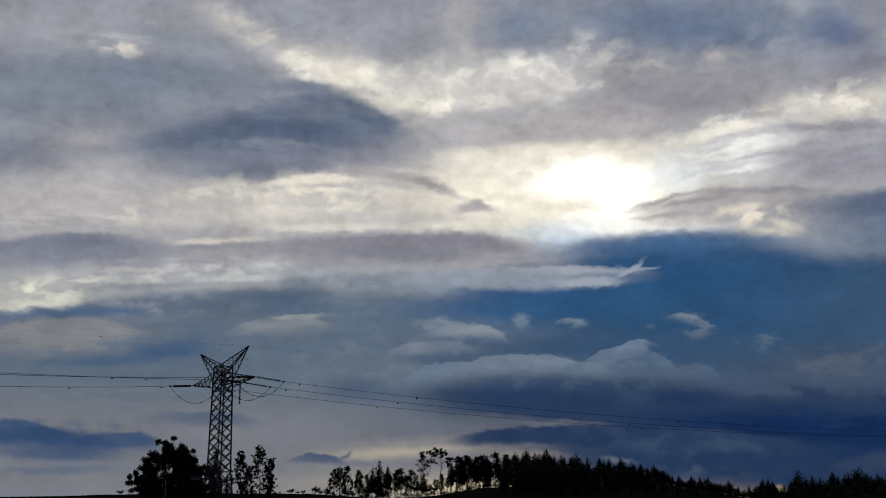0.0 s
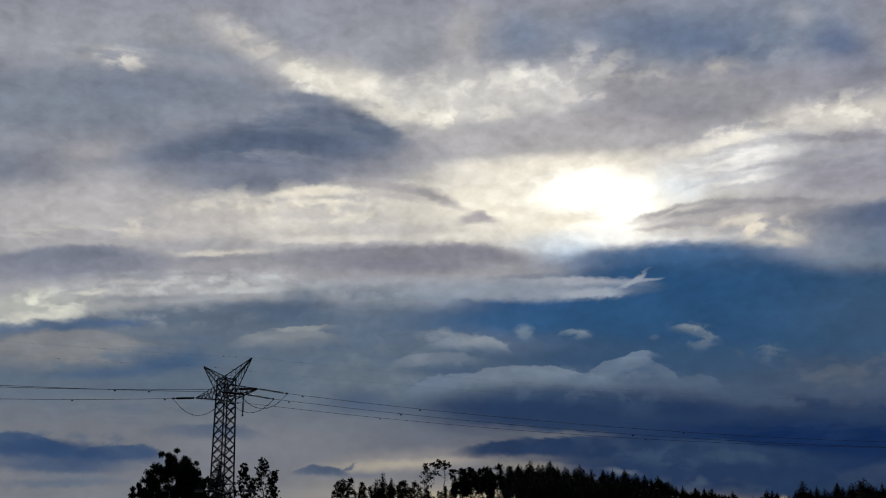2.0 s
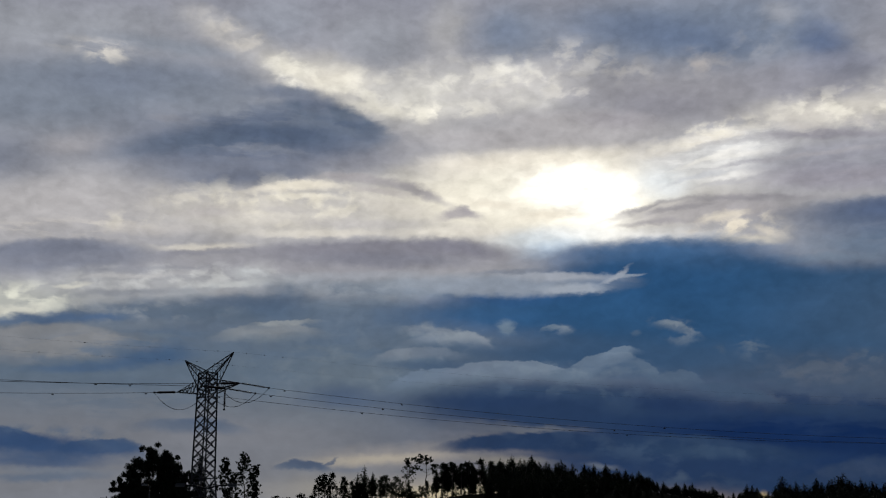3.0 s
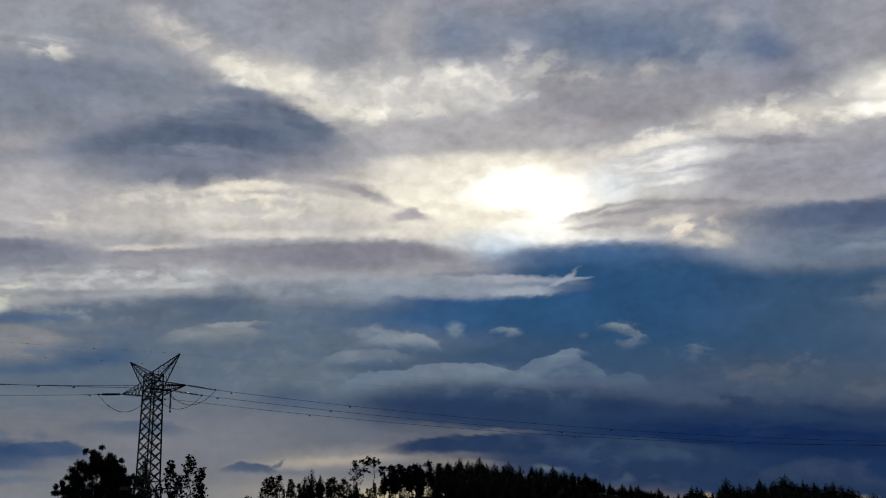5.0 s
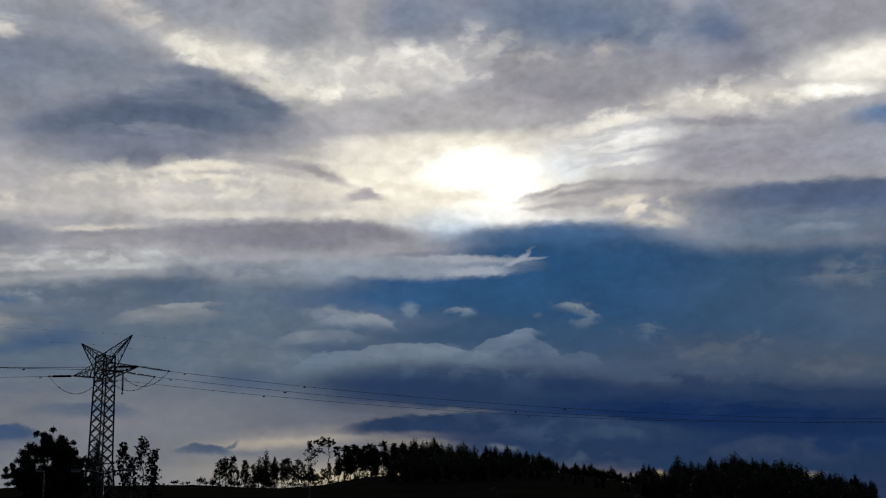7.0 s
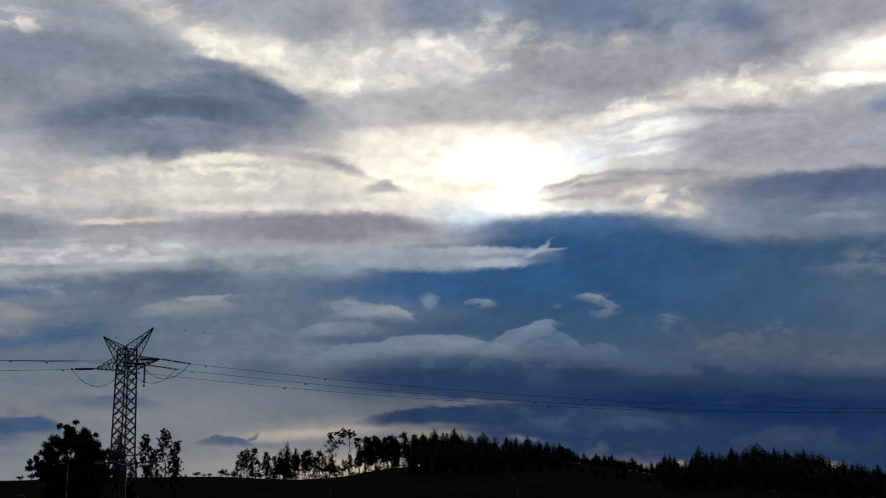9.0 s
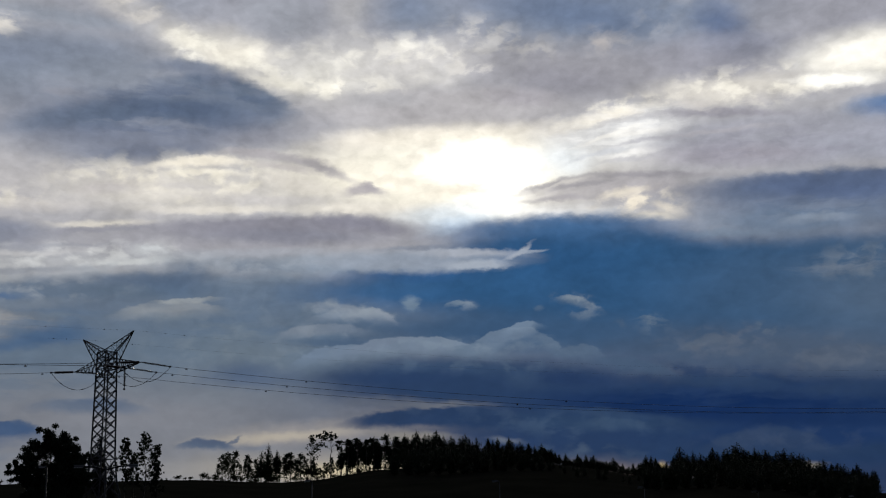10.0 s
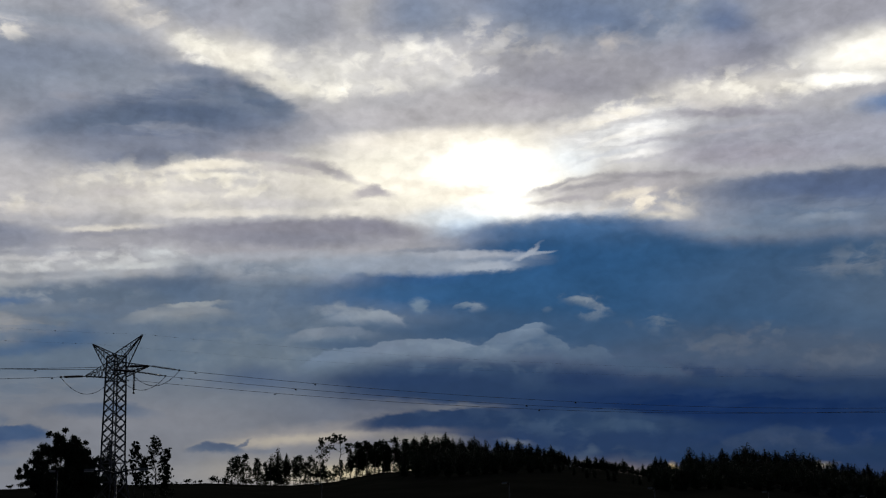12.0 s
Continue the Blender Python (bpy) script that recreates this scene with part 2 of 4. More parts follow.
cloud('F', 0.14, 14.14, 1.63, 0.40, 5.4, (196, 214, 231), 0.8, 0.9, 0.7)
cloud('F', 2.96, 14.88, 2.66, 0.34, -5.0, (251, 252, 249), 0.7, 0.9, 0.9)
cloud('F', 7.03, 14.49, 2.90, 0.42, -4.3, (241, 241, 239), 0.85, 0.9, 0.5)
cloud('B', 9.41, 18.21, 3.97, 1.34, 4.1, (214, 215, 216), 0.9, 0.8, 0.8)
cloud('B', 6.60, 17.15, 1.48, 0.85, -8.5, (235, 243, 249), 0.7, 0.9, 0.9)
cloud('F', 8.61, 19.09, 2.86, 0.34, 9.4, (235, 229, 217), 0.85, 0.9, 0.7, 0.33)
cloud('C', 9.22, 19.40, 3.14, 0.56, 7.9, (241, 236, 222), 0.8, 0.8, 0.8, 0.30)
cloud('W', 9.42, 18.14, 3.71, 1.12, 8.0, (243, 243, 241), 0.65, 0.7, 0.8, 0.25)
cloud('F', 10.46, 18.26, 2.04, 0.17, 2.3, (245, 243, 237), 0.6, 0.8, 0.8, 0.50)
cloud('F', 9.01, 18.24, 1.83, 0.14, 13.1, (247, 245, 239), 0.7, 0.8, 0.8, 0.80)
cloud('F', 10.34, 17.34, 1.39, 0.17, 5.1, (241, 240, 237), 0.8, 0.8, 0.8, 0.50)
cloud('F', 9.20, 18.90, 1.36, 0.11, 10.9, (185, 185, 188), 0.7, 0.8, 0.8, 0.75)
cloud('F', 10.66, 17.85, 1.68, 0.11, 4.3, (178, 178, 185), 0.7, 0.8, 0.8, 0.75)
cloud('F', 8.37, 17.33, 1.80, 0.14, 10.0, (197, 201, 208), 0.6, 0.8, 0.8, 0.80)
cloud('F', 9.95, 17.02, 1.60, 0.11, 3.6, (183, 183, 188), 0.6, 0.8, 0.8, 0.50)
cloud('B', 20.64, 16.99, 8.79, 1.32, -5.2, (151, 154, 167), 0.95, 0.6, 0.6)
cloud('F', 16.27, 17.69, 4.95, 0.82, -1.7, (156, 157, 167), 0.8, 0.6, 0.8, 0.27)
cloud('F', 15.39, 16.80, 4.14, 0.60, -4.6, (156, 153, 164), 0.8, 0.8, 0.8)
cloud('F', 14.19, 18.84, 3.67, 0.22, -2.7, (149, 147, 157), 0.7, 0.7, 0.9, 0.88)
cloud('F', 15.48, 18.79, 2.65, 0.16, -5.5, (145, 144, 154), 0.6, 0.7, 0.9, 0.67)
cloud('W', 14.54, 19.45, 3.11, 0.38, -3.4, (203, 198, 193), 0.6, 0.8, 0.8)
cloud('F', 14.28, 17.96, 3.24, 0.14, 0.8, (168, 166, 172), 0.6, 0.8, 0.8, 0.80)
cloud('W', 17.66, 17.08, 5.53, 0.94, -4.3, (141, 141, 154), 0.6, 0.8, 0.8)
cloud('F', 7.66, 15.54, 3.49, 0.62, 1.0, (174, 171, 173), 0.9, 0.6, 0.8, 0.36)
cloud('B', 10.70, 15.69, 3.01, 0.67, -8.0, (166, 163, 167), 0.8, 0.7, 0.9)
cloud('F', 5.73, 15.94, 2.34, 0.20, 10.7, (149, 147, 152), 0.8, 0.8, 0.9, 0.71)
cloud('F', 10.86, 16.12, 3.71, 0.20, -3.7, (147, 145, 152), 0.8, 0.7, 0.95, 0.71)
cloud('F', 7.27, 15.89, 1.92, 0.14, 5.4, (151, 149, 154), 0.8, 0.8, 0.8, 0.60)
cloud('F', 6.21, 15.21, 2.05, 0.17, 0.5, (156, 153, 159), 0.7, 0.8, 0.9, 0.67)
cloud('F', 6.70, 16.13, 1.06, 0.11, 11.0, (213, 209, 203), 0.6, 0.9, 0.9, 0.50)
cloud('C', 10.23, 14.88, 2.28, 0.73, -2.0, (235, 226, 209), 0.95, 0.8, 0.8)
cloud('F', 9.42, 15.38, 1.17, 0.20, 7.5, (224, 216, 201), 0.8, 0.9, 0.9, 0.43)
cloud('F', 10.62, 14.18, 1.56, 0.25, -0.1, (230, 221, 201), 0.85, 0.8, 0.8)
cloud('F', 11.65, 14.56, 0.86, 0.22, -15.2, (235, 225, 206), 0.7, 0.9, 0.9)
cloud('F', 20.47, 14.10, 8.55, 1.46, -5.0, (94, 107, 130), 0.97, 0.35, 0.6)
cloud('F', 21.39, 14.73, 7.73, 0.68, -4.6, (83, 97, 125), 0.9, 0.4, 0.8, 0.15)
cloud('B', 17.46, 13.43, 5.31, 0.76, -4.5, (95, 112, 134), 0.85, 0.8, 0.7)
cloud('F', 19.79, 14.59, 3.12, 0.48, -5.0, (83, 98, 128), 0.7, 0.9, 0.9)
cloud('F', 18.90, 13.25, 1.84, 0.24, -0.5, (124, 135, 151), 0.75, 0.5, 0.9, 0.56)
cloud('W', 18.06, 13.86, 4.76, 0.59, -5.5, (118, 128, 146), 0.5, 0.9, 0.9)
cloud('F', 14.22, 13.03, 2.81, 0.22, -3.5, (113, 128, 147), 0.7, 0.8, 0.8)
cloud('B', -17.29, 19.30, 6.01, 1.64, 1.1, (117, 125, 143), 0.9, 0.9, 0.8)
cloud('B', -17.23, 21.28, 3.84, 1.30, -2.4, (125, 133, 147), 0.8, 0.9, 0.9)
cloud('F', -14.44, 18.61, 7.48, 1.22, 3.3, (108, 117, 137), 0.9, 0.8, 0.7, 0.50)
cloud('F', -17.46, 19.24, 5.06, 0.60, 9.6, (99, 112, 133), 0.85, 0.9, 0.8, 0.27)
cloud('F', -12.95, 19.57, 5.22, 0.94, 0.8, (86, 100, 123), 0.9, 0.9, 0.9, 0.35)
cloud('F', -11.06, 20.21, 3.87, 0.73, -12.2, (92, 106, 127), 0.92, 0.4, 0.95, 0.92)
cloud('F', -12.96, 21.71, 2.51, 0.41, -4.3, (108, 118, 137), 0.85, 0.55, 0.95, 0.40)
cloud('C', -11.32, 21.06, 3.03, 0.67, -10.6, (116, 123, 140), 0.6, 0.7, 0.9, 0.58)
cloud('W', -13.65, 19.90, 5.92, 1.11, 3.2, (85, 98, 122), 0.6, 0.8, 0.9, 0.35)
cloud('F', -15.59, 17.91, 4.95, 0.72, 6.0, (114, 121, 138), 0.85, 0.9, 0.8, -0.23)
cloud('F', -14.80, 17.83, 3.00, 0.44, 7.4, (106, 115, 135), 0.4, 0.9, 0.9, -0.25)
cloud('F', -14.44, 18.97, 2.30, 0.22, -0.8, (131, 137, 151), 0.6, 0.6, 0.95, 0.75)
cloud('W', -15.12, 18.81, 3.57, 0.55, -1.6, (135, 140, 153), 0.5, 0.8, 0.9, 0.25)
cloud('F', -9.04, 18.69, 2.53, 0.56, 8.0, (137, 139, 150), 0.75, 0.9, 0.9, -0.20)
cloud('B', -6.98, 19.30, 1.35, 0.85, -3.2, (164, 163, 168), 0.6, 0.9, 0.9)
cloud('B', -24.54, 15.52, 6.04, 1.31, 4.2, (178, 176, 178), 0.9, 0.8, 0.8)
cloud('B', -14.49, 15.91, 5.63, 1.17, 2.0, (205, 201, 194), 0.95, 0.8, 0.8)
cloud('C', -13.65, 16.43, 5.97, 1.17, 2.6, (241, 235, 218), 0.7, 0.9, 0.9)
cloud('F', -12.64, 17.17, 2.59, 0.28, 4.0, (239, 232, 216), 0.9, 0.6, 0.8, 0.60)
cloud('F', -12.35, 16.70, 2.02, 0.20, 2.3, (245, 239, 222), 0.7, 0.8, 0.8, 0.57)
cloud('F', -16.84, 15.81, 1.66, 0.36, 6.2, (183, 179, 179), 0.8, 0.9, 0.9, 0.23)
cloud('C', -18.14, 15.34, 3.54, 0.77, 2.5, (178, 176, 177), 0.6, 0.9, 0.9)
cloud('F', -19.36, 14.87, 2.29, 0.27, 5.5, (187, 184, 183), 0.7, 0.8, 0.8)
cloud('F', -9.11, 15.55, 3.79, 0.26, -0.3, (193, 190, 189), 0.7, 0.8, 0.8)
cloud('F', -13.33, 16.10, 1.86, 0.17, -0.2, (191, 188, 187), 0.6, 0.8, 0.8)
cloud('F', -7.39, 16.34, 2.12, 0.45, -12.7, (216, 211, 202), 0.8, 0.9, 0.9)
cloud('F', -17.42, 14.12, 2.32, 0.22, 3.7, (232, 226, 212), 0.7, 0.9, 0.8, -0.38)
cloud('F', -11.40, 15.02, 3.73, 0.23, 1.7, (224, 219, 209), 0.8, 0.9, 0.8)
cloud('F', -4.72, 15.10, 2.95, 0.26, 0.9, (230, 225, 214), 0.8, 0.9, 0.8)
cloud('C', -21.64, 15.11, 2.10, 0.43, 6.3, (220, 215, 203), 0.7, 0.8, 0.8)
cloud('W', -23.83, 14.63, 4.31, 0.48, 5.8, (208, 203, 197), 0.6, 0.8, 0.8)
cloud('F', -9.54, 17.64, 2.28, 0.25, -3.4, (166, 163, 167), 0.9, 0.6, 0.8, 0.67)
cloud('F', -6.51, 17.02, 2.17, 0.31, -16.8, (160, 157, 161), 0.9, 0.7, 0.7, 0.73)
cloud('F', -8.28, 17.10, 1.79, 0.17, -7.9, (185, 180, 180), 0.7, 0.8, 0.8, 0.67)
cloud('F', -3.98, 15.84, 1.19, 0.31, 1.3, (158, 154, 160), 0.85, 0.7, 0.6, 0.64)
cloud('F', -3.69, 16.18, 0.45, 0.29, -11.0, (158, 154, 159), 0.8, 0.6, 0.7)
cloud('B', -24.59, 13.02, 5.71, 0.84, 4.5, (126, 131, 146), 0.95, 0.4, 0.7, 0.16)
cloud('F', -24.79, 13.47, 3.24, 0.42, 7.5, (120, 126, 143), 0.8, 0.4, 0.8, 0.38)
cloud('B', -9.99, 13.55, 9.98, 0.85, 1.6, (148, 148, 156), 0.9, 0.6, 0.7)
cloud('F', -8.56, 14.02, 7.08, 0.48, 0.9, (130, 130, 141), 0.95, 0.5, 0.7, 0.47)
cloud('F', -7.90, 13.60, 4.93, 0.40, -1.0, (122, 124, 137), 0.8, 0.7, 0.8, 0.29)
cloud('F', -4.28, 14.14, 2.52, 0.46, -6.6, (130, 130, 143), 0.8, 0.6, 0.8, 0.38)
cloud('F', -17.40, 13.76, 2.32, 0.17, 6.4, (140, 141, 152), 0.8, 0.6, 0.8, 0.50)
cloud('B', -21.47, 11.90, 8.70, 0.64, 3.8, (164, 166, 170), 0.85, 0.8, 0.8)
cloud('C', -18.24, 12.41, 6.02, 0.77, 3.5, (198, 200, 201), 0.85, 0.8, 0.8)
cloud('F', -14.83, 12.90, 1.05, 0.28, -1.7, (203, 208, 211), 0.75, 0.9, 0.9)
cloud('F', -15.82, 12.34, 2.20, 0.17, 3.7, (199, 202, 202), 0.8, 0.9, 0.8)
cloud('F', -20.78, 12.49, 2.74, 0.13, 5.4, (183, 183, 185), 0.7, 0.8, 0.8)
cloud('F', -20.62, 12.81, 3.93, 0.13, 4.8, (139, 142, 152), 0.6, 0.8, 0.8)
cloud('B', -7.40, 12.38, 6.78, 0.63, 0.7, (138, 148, 161), 0.85, 0.8, 0.8)
cloud('F', -9.35, 12.96, 3.45, 0.23, 1.9, (158, 163, 173), 0.6, 0.9, 0.9)
cloud('F', -4.71, 11.98, 4.08, 0.26, -1.3, (123, 136, 153), 0.7, 0.9, 0.8)
cloud('F', -20.84, 11.67, 3.12, 0.19, 4.9, (131, 136, 146), 0.7, 0.8, 0.8)
cloud('F', -22.51, 11.14, 1.91, 0.24, 4.9, (165, 167, 169), 0.6, 0.8, 0.8)
cloud('B', -26.59, 10.98, 3.05, 0.72, 6.1, (184, 186, 180), 0.85, 0.9, 0.8)
cloud('C', -25.84, 10.96, 2.42, 0.83, 7.0, (228, 229, 215), 0.95, 0.9, 0.8)
cloud('F', -25.89, 10.58, 1.63, 0.26, 9.7, (220, 219, 206), 0.7, 0.9, 0.8)
cloud('F', -23.60, 11.85, 0.88, 0.13, 5.5, (208, 207, 198), 0.8, 0.8, 0.8)
cloud('B', -14.34, 10.96, 7.01, 0.67, 2.3, (87, 103, 122), 0.85, 0.9, 0.8, 0.17)
cloud('C', -12.77, 11.89, 6.30, 0.62, 1.9, (100, 113, 131), 0.7, 0.9, 0.9)
cloud('C', -20.22, 10.85, 4.17, 0.65, 3.7, (143, 149, 156), 0.6, 0.9, 0.9)
cloud('F', -12.90, 11.70, 1.36, 0.62, -19.7, (92, 108, 130), 0.6, 0.9, 0.9)
cloud('W', -9.33, 11.54, 3.45, 0.74, -4.0, (122, 135, 150), 0.5, 0.9, 0.9)
cloud('F', -14.66, 11.43, 3.04, 0.36, 1.8, (82, 97, 118), 0.8, 0.8, 0.8)
cloud('F', -13.57, 11.08, 1.40, 0.56, -3.1, (80, 99, 124), 0.6, 0.9, 0.9)
cloud('F', -24.85, 10.12, 3.79, 0.26, 5.4, (76, 98, 129), 0.85, 0.8, 0.8, 0.40)
cloud('F', -21.97, 10.40, 0.89, 0.16, 4.7, (74, 99, 134), 0.6, 0.8, 0.8)
cloud('B', -8.73, 10.56, 3.43, 1.13, 2.9, (87, 105, 127), 0.75, 0.9, 0.9)
cloud('F', -20.62, 10.07, 2.72, 0.27, 6.3, (106, 117, 131), 0.7, 0.8, 0.8)
cloud('B', -24.90, 8.82, 4.96, 0.83, 4.4, (114, 120, 127), 0.9, 0.5, 0.8, 0.25)
cloud('H', -24.48, 8.61, 4.68, 0.78, 3.7, (127, 130, 135), 0.9, 0.22, 0.85, 0.80)
cloud('C', -23.91, 9.08, 3.70, 0.79, 1.8, (133, 136, 141), 0.6, 0.7, 0.9)
cloud('F', -23.77, 9.60, 1.98, 0.24, 4.1, (121, 126, 133), 0.7, 0.5, 0.9, 0.67)
cloud('C', -23.65, 8.89, 3.71, 0.73, 2.7, (127, 130, 135), 0.7, 0.8, 0.8)
cloud('F', -19.62, 8.47, 2.08, 0.54, 7.4, (61, 88, 122), 0.8, 0.8, 0.8, 0.20)
cloud('F', -22.76, 7.95, 2.37, 0.26, 3.8, (67, 92, 125), 0.6, 0.8, 0.8)
cloud('W', -21.57, 8.98, 5.07, 0.74, 5.4, (78, 102, 130), 0.5, 0.9, 0.9)
cloud('F', -19.32, 9.60, 0.66, 0.19, 4.5, (101, 114, 128), 0.6, 0.8, 0.8)
cloud('F', -13.77, 9.76, 2.76, 0.28, 1.8, (105, 117, 130), 0.9, 0.7, 0.6)
cloud('H', -13.85, 9.84, 2.55, 0.36, 3.8, (126, 133, 141), 0.92, 0.25, 0.8, 0.62)
cloud('F', -13.19, 10.39, 1.74, 0.14, 4.0, (140, 146, 151), 0.8, 0.4, 0.9, 0.60)
cloud('F', -15.88, 10.36, 1.79, 0.19, -4.9, (93, 107, 125), 0.6, 0.8, 0.8)
cloud('C', -10.63, 8.14, 4.76, 1.40, -2.9, (111, 123, 135), 0.6, 0.9, 0.9)
cloud('C', -15.43, 6.42, 5.63, 1.09, -2.0, (110, 118, 128), 0.5, 0.9, 0.9)
cloud('W', -10.38, 9.05, 4.50, 0.95, -2.1, (86, 104, 127), 0.5, 0.9, 0.9)
cloud('C', -9.30, 10.27, 3.44, 0.96, -6.5, (106, 120, 137), 0.45, 0.9, 0.9)
cloud('W', -20.61, 6.74, 5.83, 1.06, 2.7, (84, 100, 120), 0.4, 0.9, 0.9)
cloud('B', -10.10, 7.89, 2.52, 0.98, 0.3, (103, 116, 129), 0.6, 0.9, 0.9)
cloud('F', -9.94, 6.66, 2.38, 0.56, -2.5, (79, 94, 118), 0.8, 0.8, 0.9)
cloud('F', -10.10, 7.06, 1.40, 0.45, 0.2, (75, 91, 116), 0.6, 0.9, 0.9)
cloud('B', -16.19, 4.88, 4.76, 0.59, -0.4, (121, 124, 132), 0.5, 0.9, 0.9)
cloud('F', -17.59, 5.21, 2.62, 0.35, -1.1, (89, 102, 122), 0.85, 0.5, 0.9, 0.31)
cloud('F', -16.98, 5.48, 1.19, 0.22, -0.0, (83, 97, 119), 0.7, 0.6, 0.9, 0.38)
cloud('H', -26.44, 3.82, 3.58, 0.60, 0.0, (58, 79, 112), 0.95, 0.2, 0.6, 1.08)
cloud('H', -21.72, 3.83, 2.11, 0.47, 0.5, (62, 82, 114), 0.92, 0.2, 0.7, 0.78)
cloud('C', -24.01, 4.46, 3.86, 0.62, -1.0, (78, 97, 123), 0.6, 0.6, 0.9, 0.33)
cloud('F', -24.40, 4.14, 2.77, 0.51, -3.1, (53, 75, 110), 0.85, 0.5, 0.8, 0.30)
cloud('F', -24.44, 3.56, 3.34, 0.41, -0.7, (60, 81, 113), 0.8, 0.8, 0.7)
cloud('F', -20.64, 4.18, 1.01, 0.31, -3.9, (65, 85, 116), 0.85, 0.4, 0.8, 0.42)
cloud('F', -23.35, 3.03, 2.54, 0.18, -0.6, (105, 115, 130), 0.7, 0.8, 0.8)
cloud('F', -24.15, 2.75, 2.85, 0.20, 1.5, (84, 102, 126), 0.6, 0.8, 0.8)
cloud('B', -7.50, 3.85, 3.90, 0.50, 1.6, (148, 144, 142), 0.7, 0.9, 0.9)
cloud('F', -8.33, 3.77, 3.61, 0.25, 2.4, (173, 165, 151), 0.7, 0.9, 0.9)
cloud('B', -7.01, 2.12, 6.77, 0.87, -0.7, (161, 154, 140), 0.7, 0.9, 0.9)
cloud('F', -5.00, 1.99, 3.07, 0.44, 2.3, (208, 193, 152), 0.55, 0.9, 0.9)
cloud('F', -11.90, 3.26, 1.34, 0.24, -2.6, (80, 93, 114), 0.97, 0.35, 0.6, 0.78)
cloud('F', -11.87, 3.48, 0.75, 0.16, -4.4, (77, 89, 111), 0.8, 0.5, 0.8, 0.50)
cloud('F', -10.71, 3.58, 0.53, 0.08, 30.5, (88, 98, 117), 0.85, 0.6, 0.6)
cloud('F', -9.60, 3.25, 0.96, 0.14, 2.8, (105, 112, 126), 0.6, 0.8, 0.8)
cloud('F', -4.44, 5.03, 0.85, 0.14, -0.6, (104, 109, 122), 0.6, 0.8, 0.8)
cloud('F', 6.92, 11.64, 7.56, 2.69, -1.4, (48, 82, 119), 0.95, 0.3, 0.7)
cloud('F', 5.78, 13.71, 6.09, 0.63, 0.2, (65, 100, 141), 0.9, 0.6, 0.8, 0.45)
cloud('B', 5.46, 12.34, 4.34, 1.28, -0.4, (45, 81, 121), 0.8, 0.8, 0.9)
cloud('F', -1.23, 10.92, 6.38, 1.03, 0.4, (49, 86, 126), 0.92, 0.6, 0.8)
cloud('F', -1.52, 11.68, 3.79, 0.34, -0.8, (48, 84, 127), 0.7, 0.7, 0.8)
cloud('B', 15.62, 10.51, 4.80, 1.91, -4.0, (61, 87, 117), 0.6, 0.9, 0.9)
cloud('B', 23.09, 9.37, 5.31, 2.33, -5.1, (79, 96, 117), 0.75, 0.9, 0.9)
cloud('C', 21.21, 11.03, 2.76, 0.90, -2.6, (108, 119, 133), 0.7, 0.8, 0.9)
cloud('W', 19.95, 11.01, 2.56, 0.48, -2.1, (106, 117, 133), 0.6, 0.8, 0.8)
cloud('F', -1.22, 12.36, 5.26, 0.57, -0.8, (139, 149, 164), 0.9, 0.7, 0.5)
cloud('F', 1.20, 12.72, 3.00, 0.23, -1.9, (161, 167, 178), 0.85, 0.6, 0.9, 0.25)
cloud('F', 1.70, 12.12, 1.75, 0.23, -1.5, (159, 168, 181), 0.85, 0.8, 0.4)
cloud('F', 3.86, 12.77, 0.83, 0.14, 33.9, (155, 163, 176), 0.85, 0.7, 0.7, -0.60)
cloud('F', 4.43, 12.73, 0.80, 0.09, 2.0, (143, 154, 170), 0.8, 0.7, 0.7)
cloud('F', -1.35, 13.09, 2.20, 0.14, 0.7, (119, 128, 145), 0.6, 0.8, 0.8)
cloud('F', -5.30, 9.64, 2.31, 0.57, -3.0, (90, 108, 128), 0.7, 0.8, 0.9)
cloud('F', -5.23, 9.93, 1.68, 0.28, -9.9, (115, 127, 143), 0.85, 0.4, 0.95, 0.40)
cloud('H', -4.67, 9.50, 2.14, 0.34, -2.6, (122, 133, 147), 0.85, 0.3, 0.95, 0.75)
cloud('F', -3.60, 9.61, 1.15, 0.23, -10.5, (126, 137, 150), 0.85, 0.35, 0.9, 1.00)
cloud('C', -4.65, 9.87, 2.25, 0.57, -6.1, (137, 147, 158), 0.7, 0.5, 0.9)
cloud('F', -3.00, 9.58, 0.65, 0.11, -26.7, (137, 146, 159), 0.7, 0.5, 0.8, 1.00)
cloud('F', -6.30, 8.74, 2.43, 0.40, 1.2, (93, 110, 129), 0.85, 0.8, 0.8)
cloud('F', -6.27, 8.91, 2.18, 0.25, 1.4, (114, 125, 139), 0.9, 0.3, 0.95, 0.67)
cloud('H', -6.17, 8.74, 2.13, 0.31, 1.4, (119, 130, 144), 0.9, 0.22, 0.9, 0.82)
cloud('C', -6.01, 8.97, 2.15, 0.40, -0.1, (134, 144, 156), 0.6, 0.5, 0.9)
cloud('F', -3.87, 8.39, 0.86, 0.14, -4.2, (104, 118, 136), 0.7, 0.5, 0.9, 0.80)
cloud('C', -1.68, 10.22, 0.61, 0.37, -19.7, (109, 127, 145), 0.85, 0.6, 0.9)
cloud('F', -1.67, 10.22, 0.37, 0.14, -14.0, (98, 116, 136), 0.6, 0.7, 0.9)
cloud('F', 0.87, 10.06, 0.72, 0.11, -3.5, (109, 126, 144), 0.8, 0.5, 0.9, 1.50)
cloud('C', 0.93, 10.14, 0.73, 0.28, -5.7, (121, 135, 152), 0.7, 0.6, 0.9)
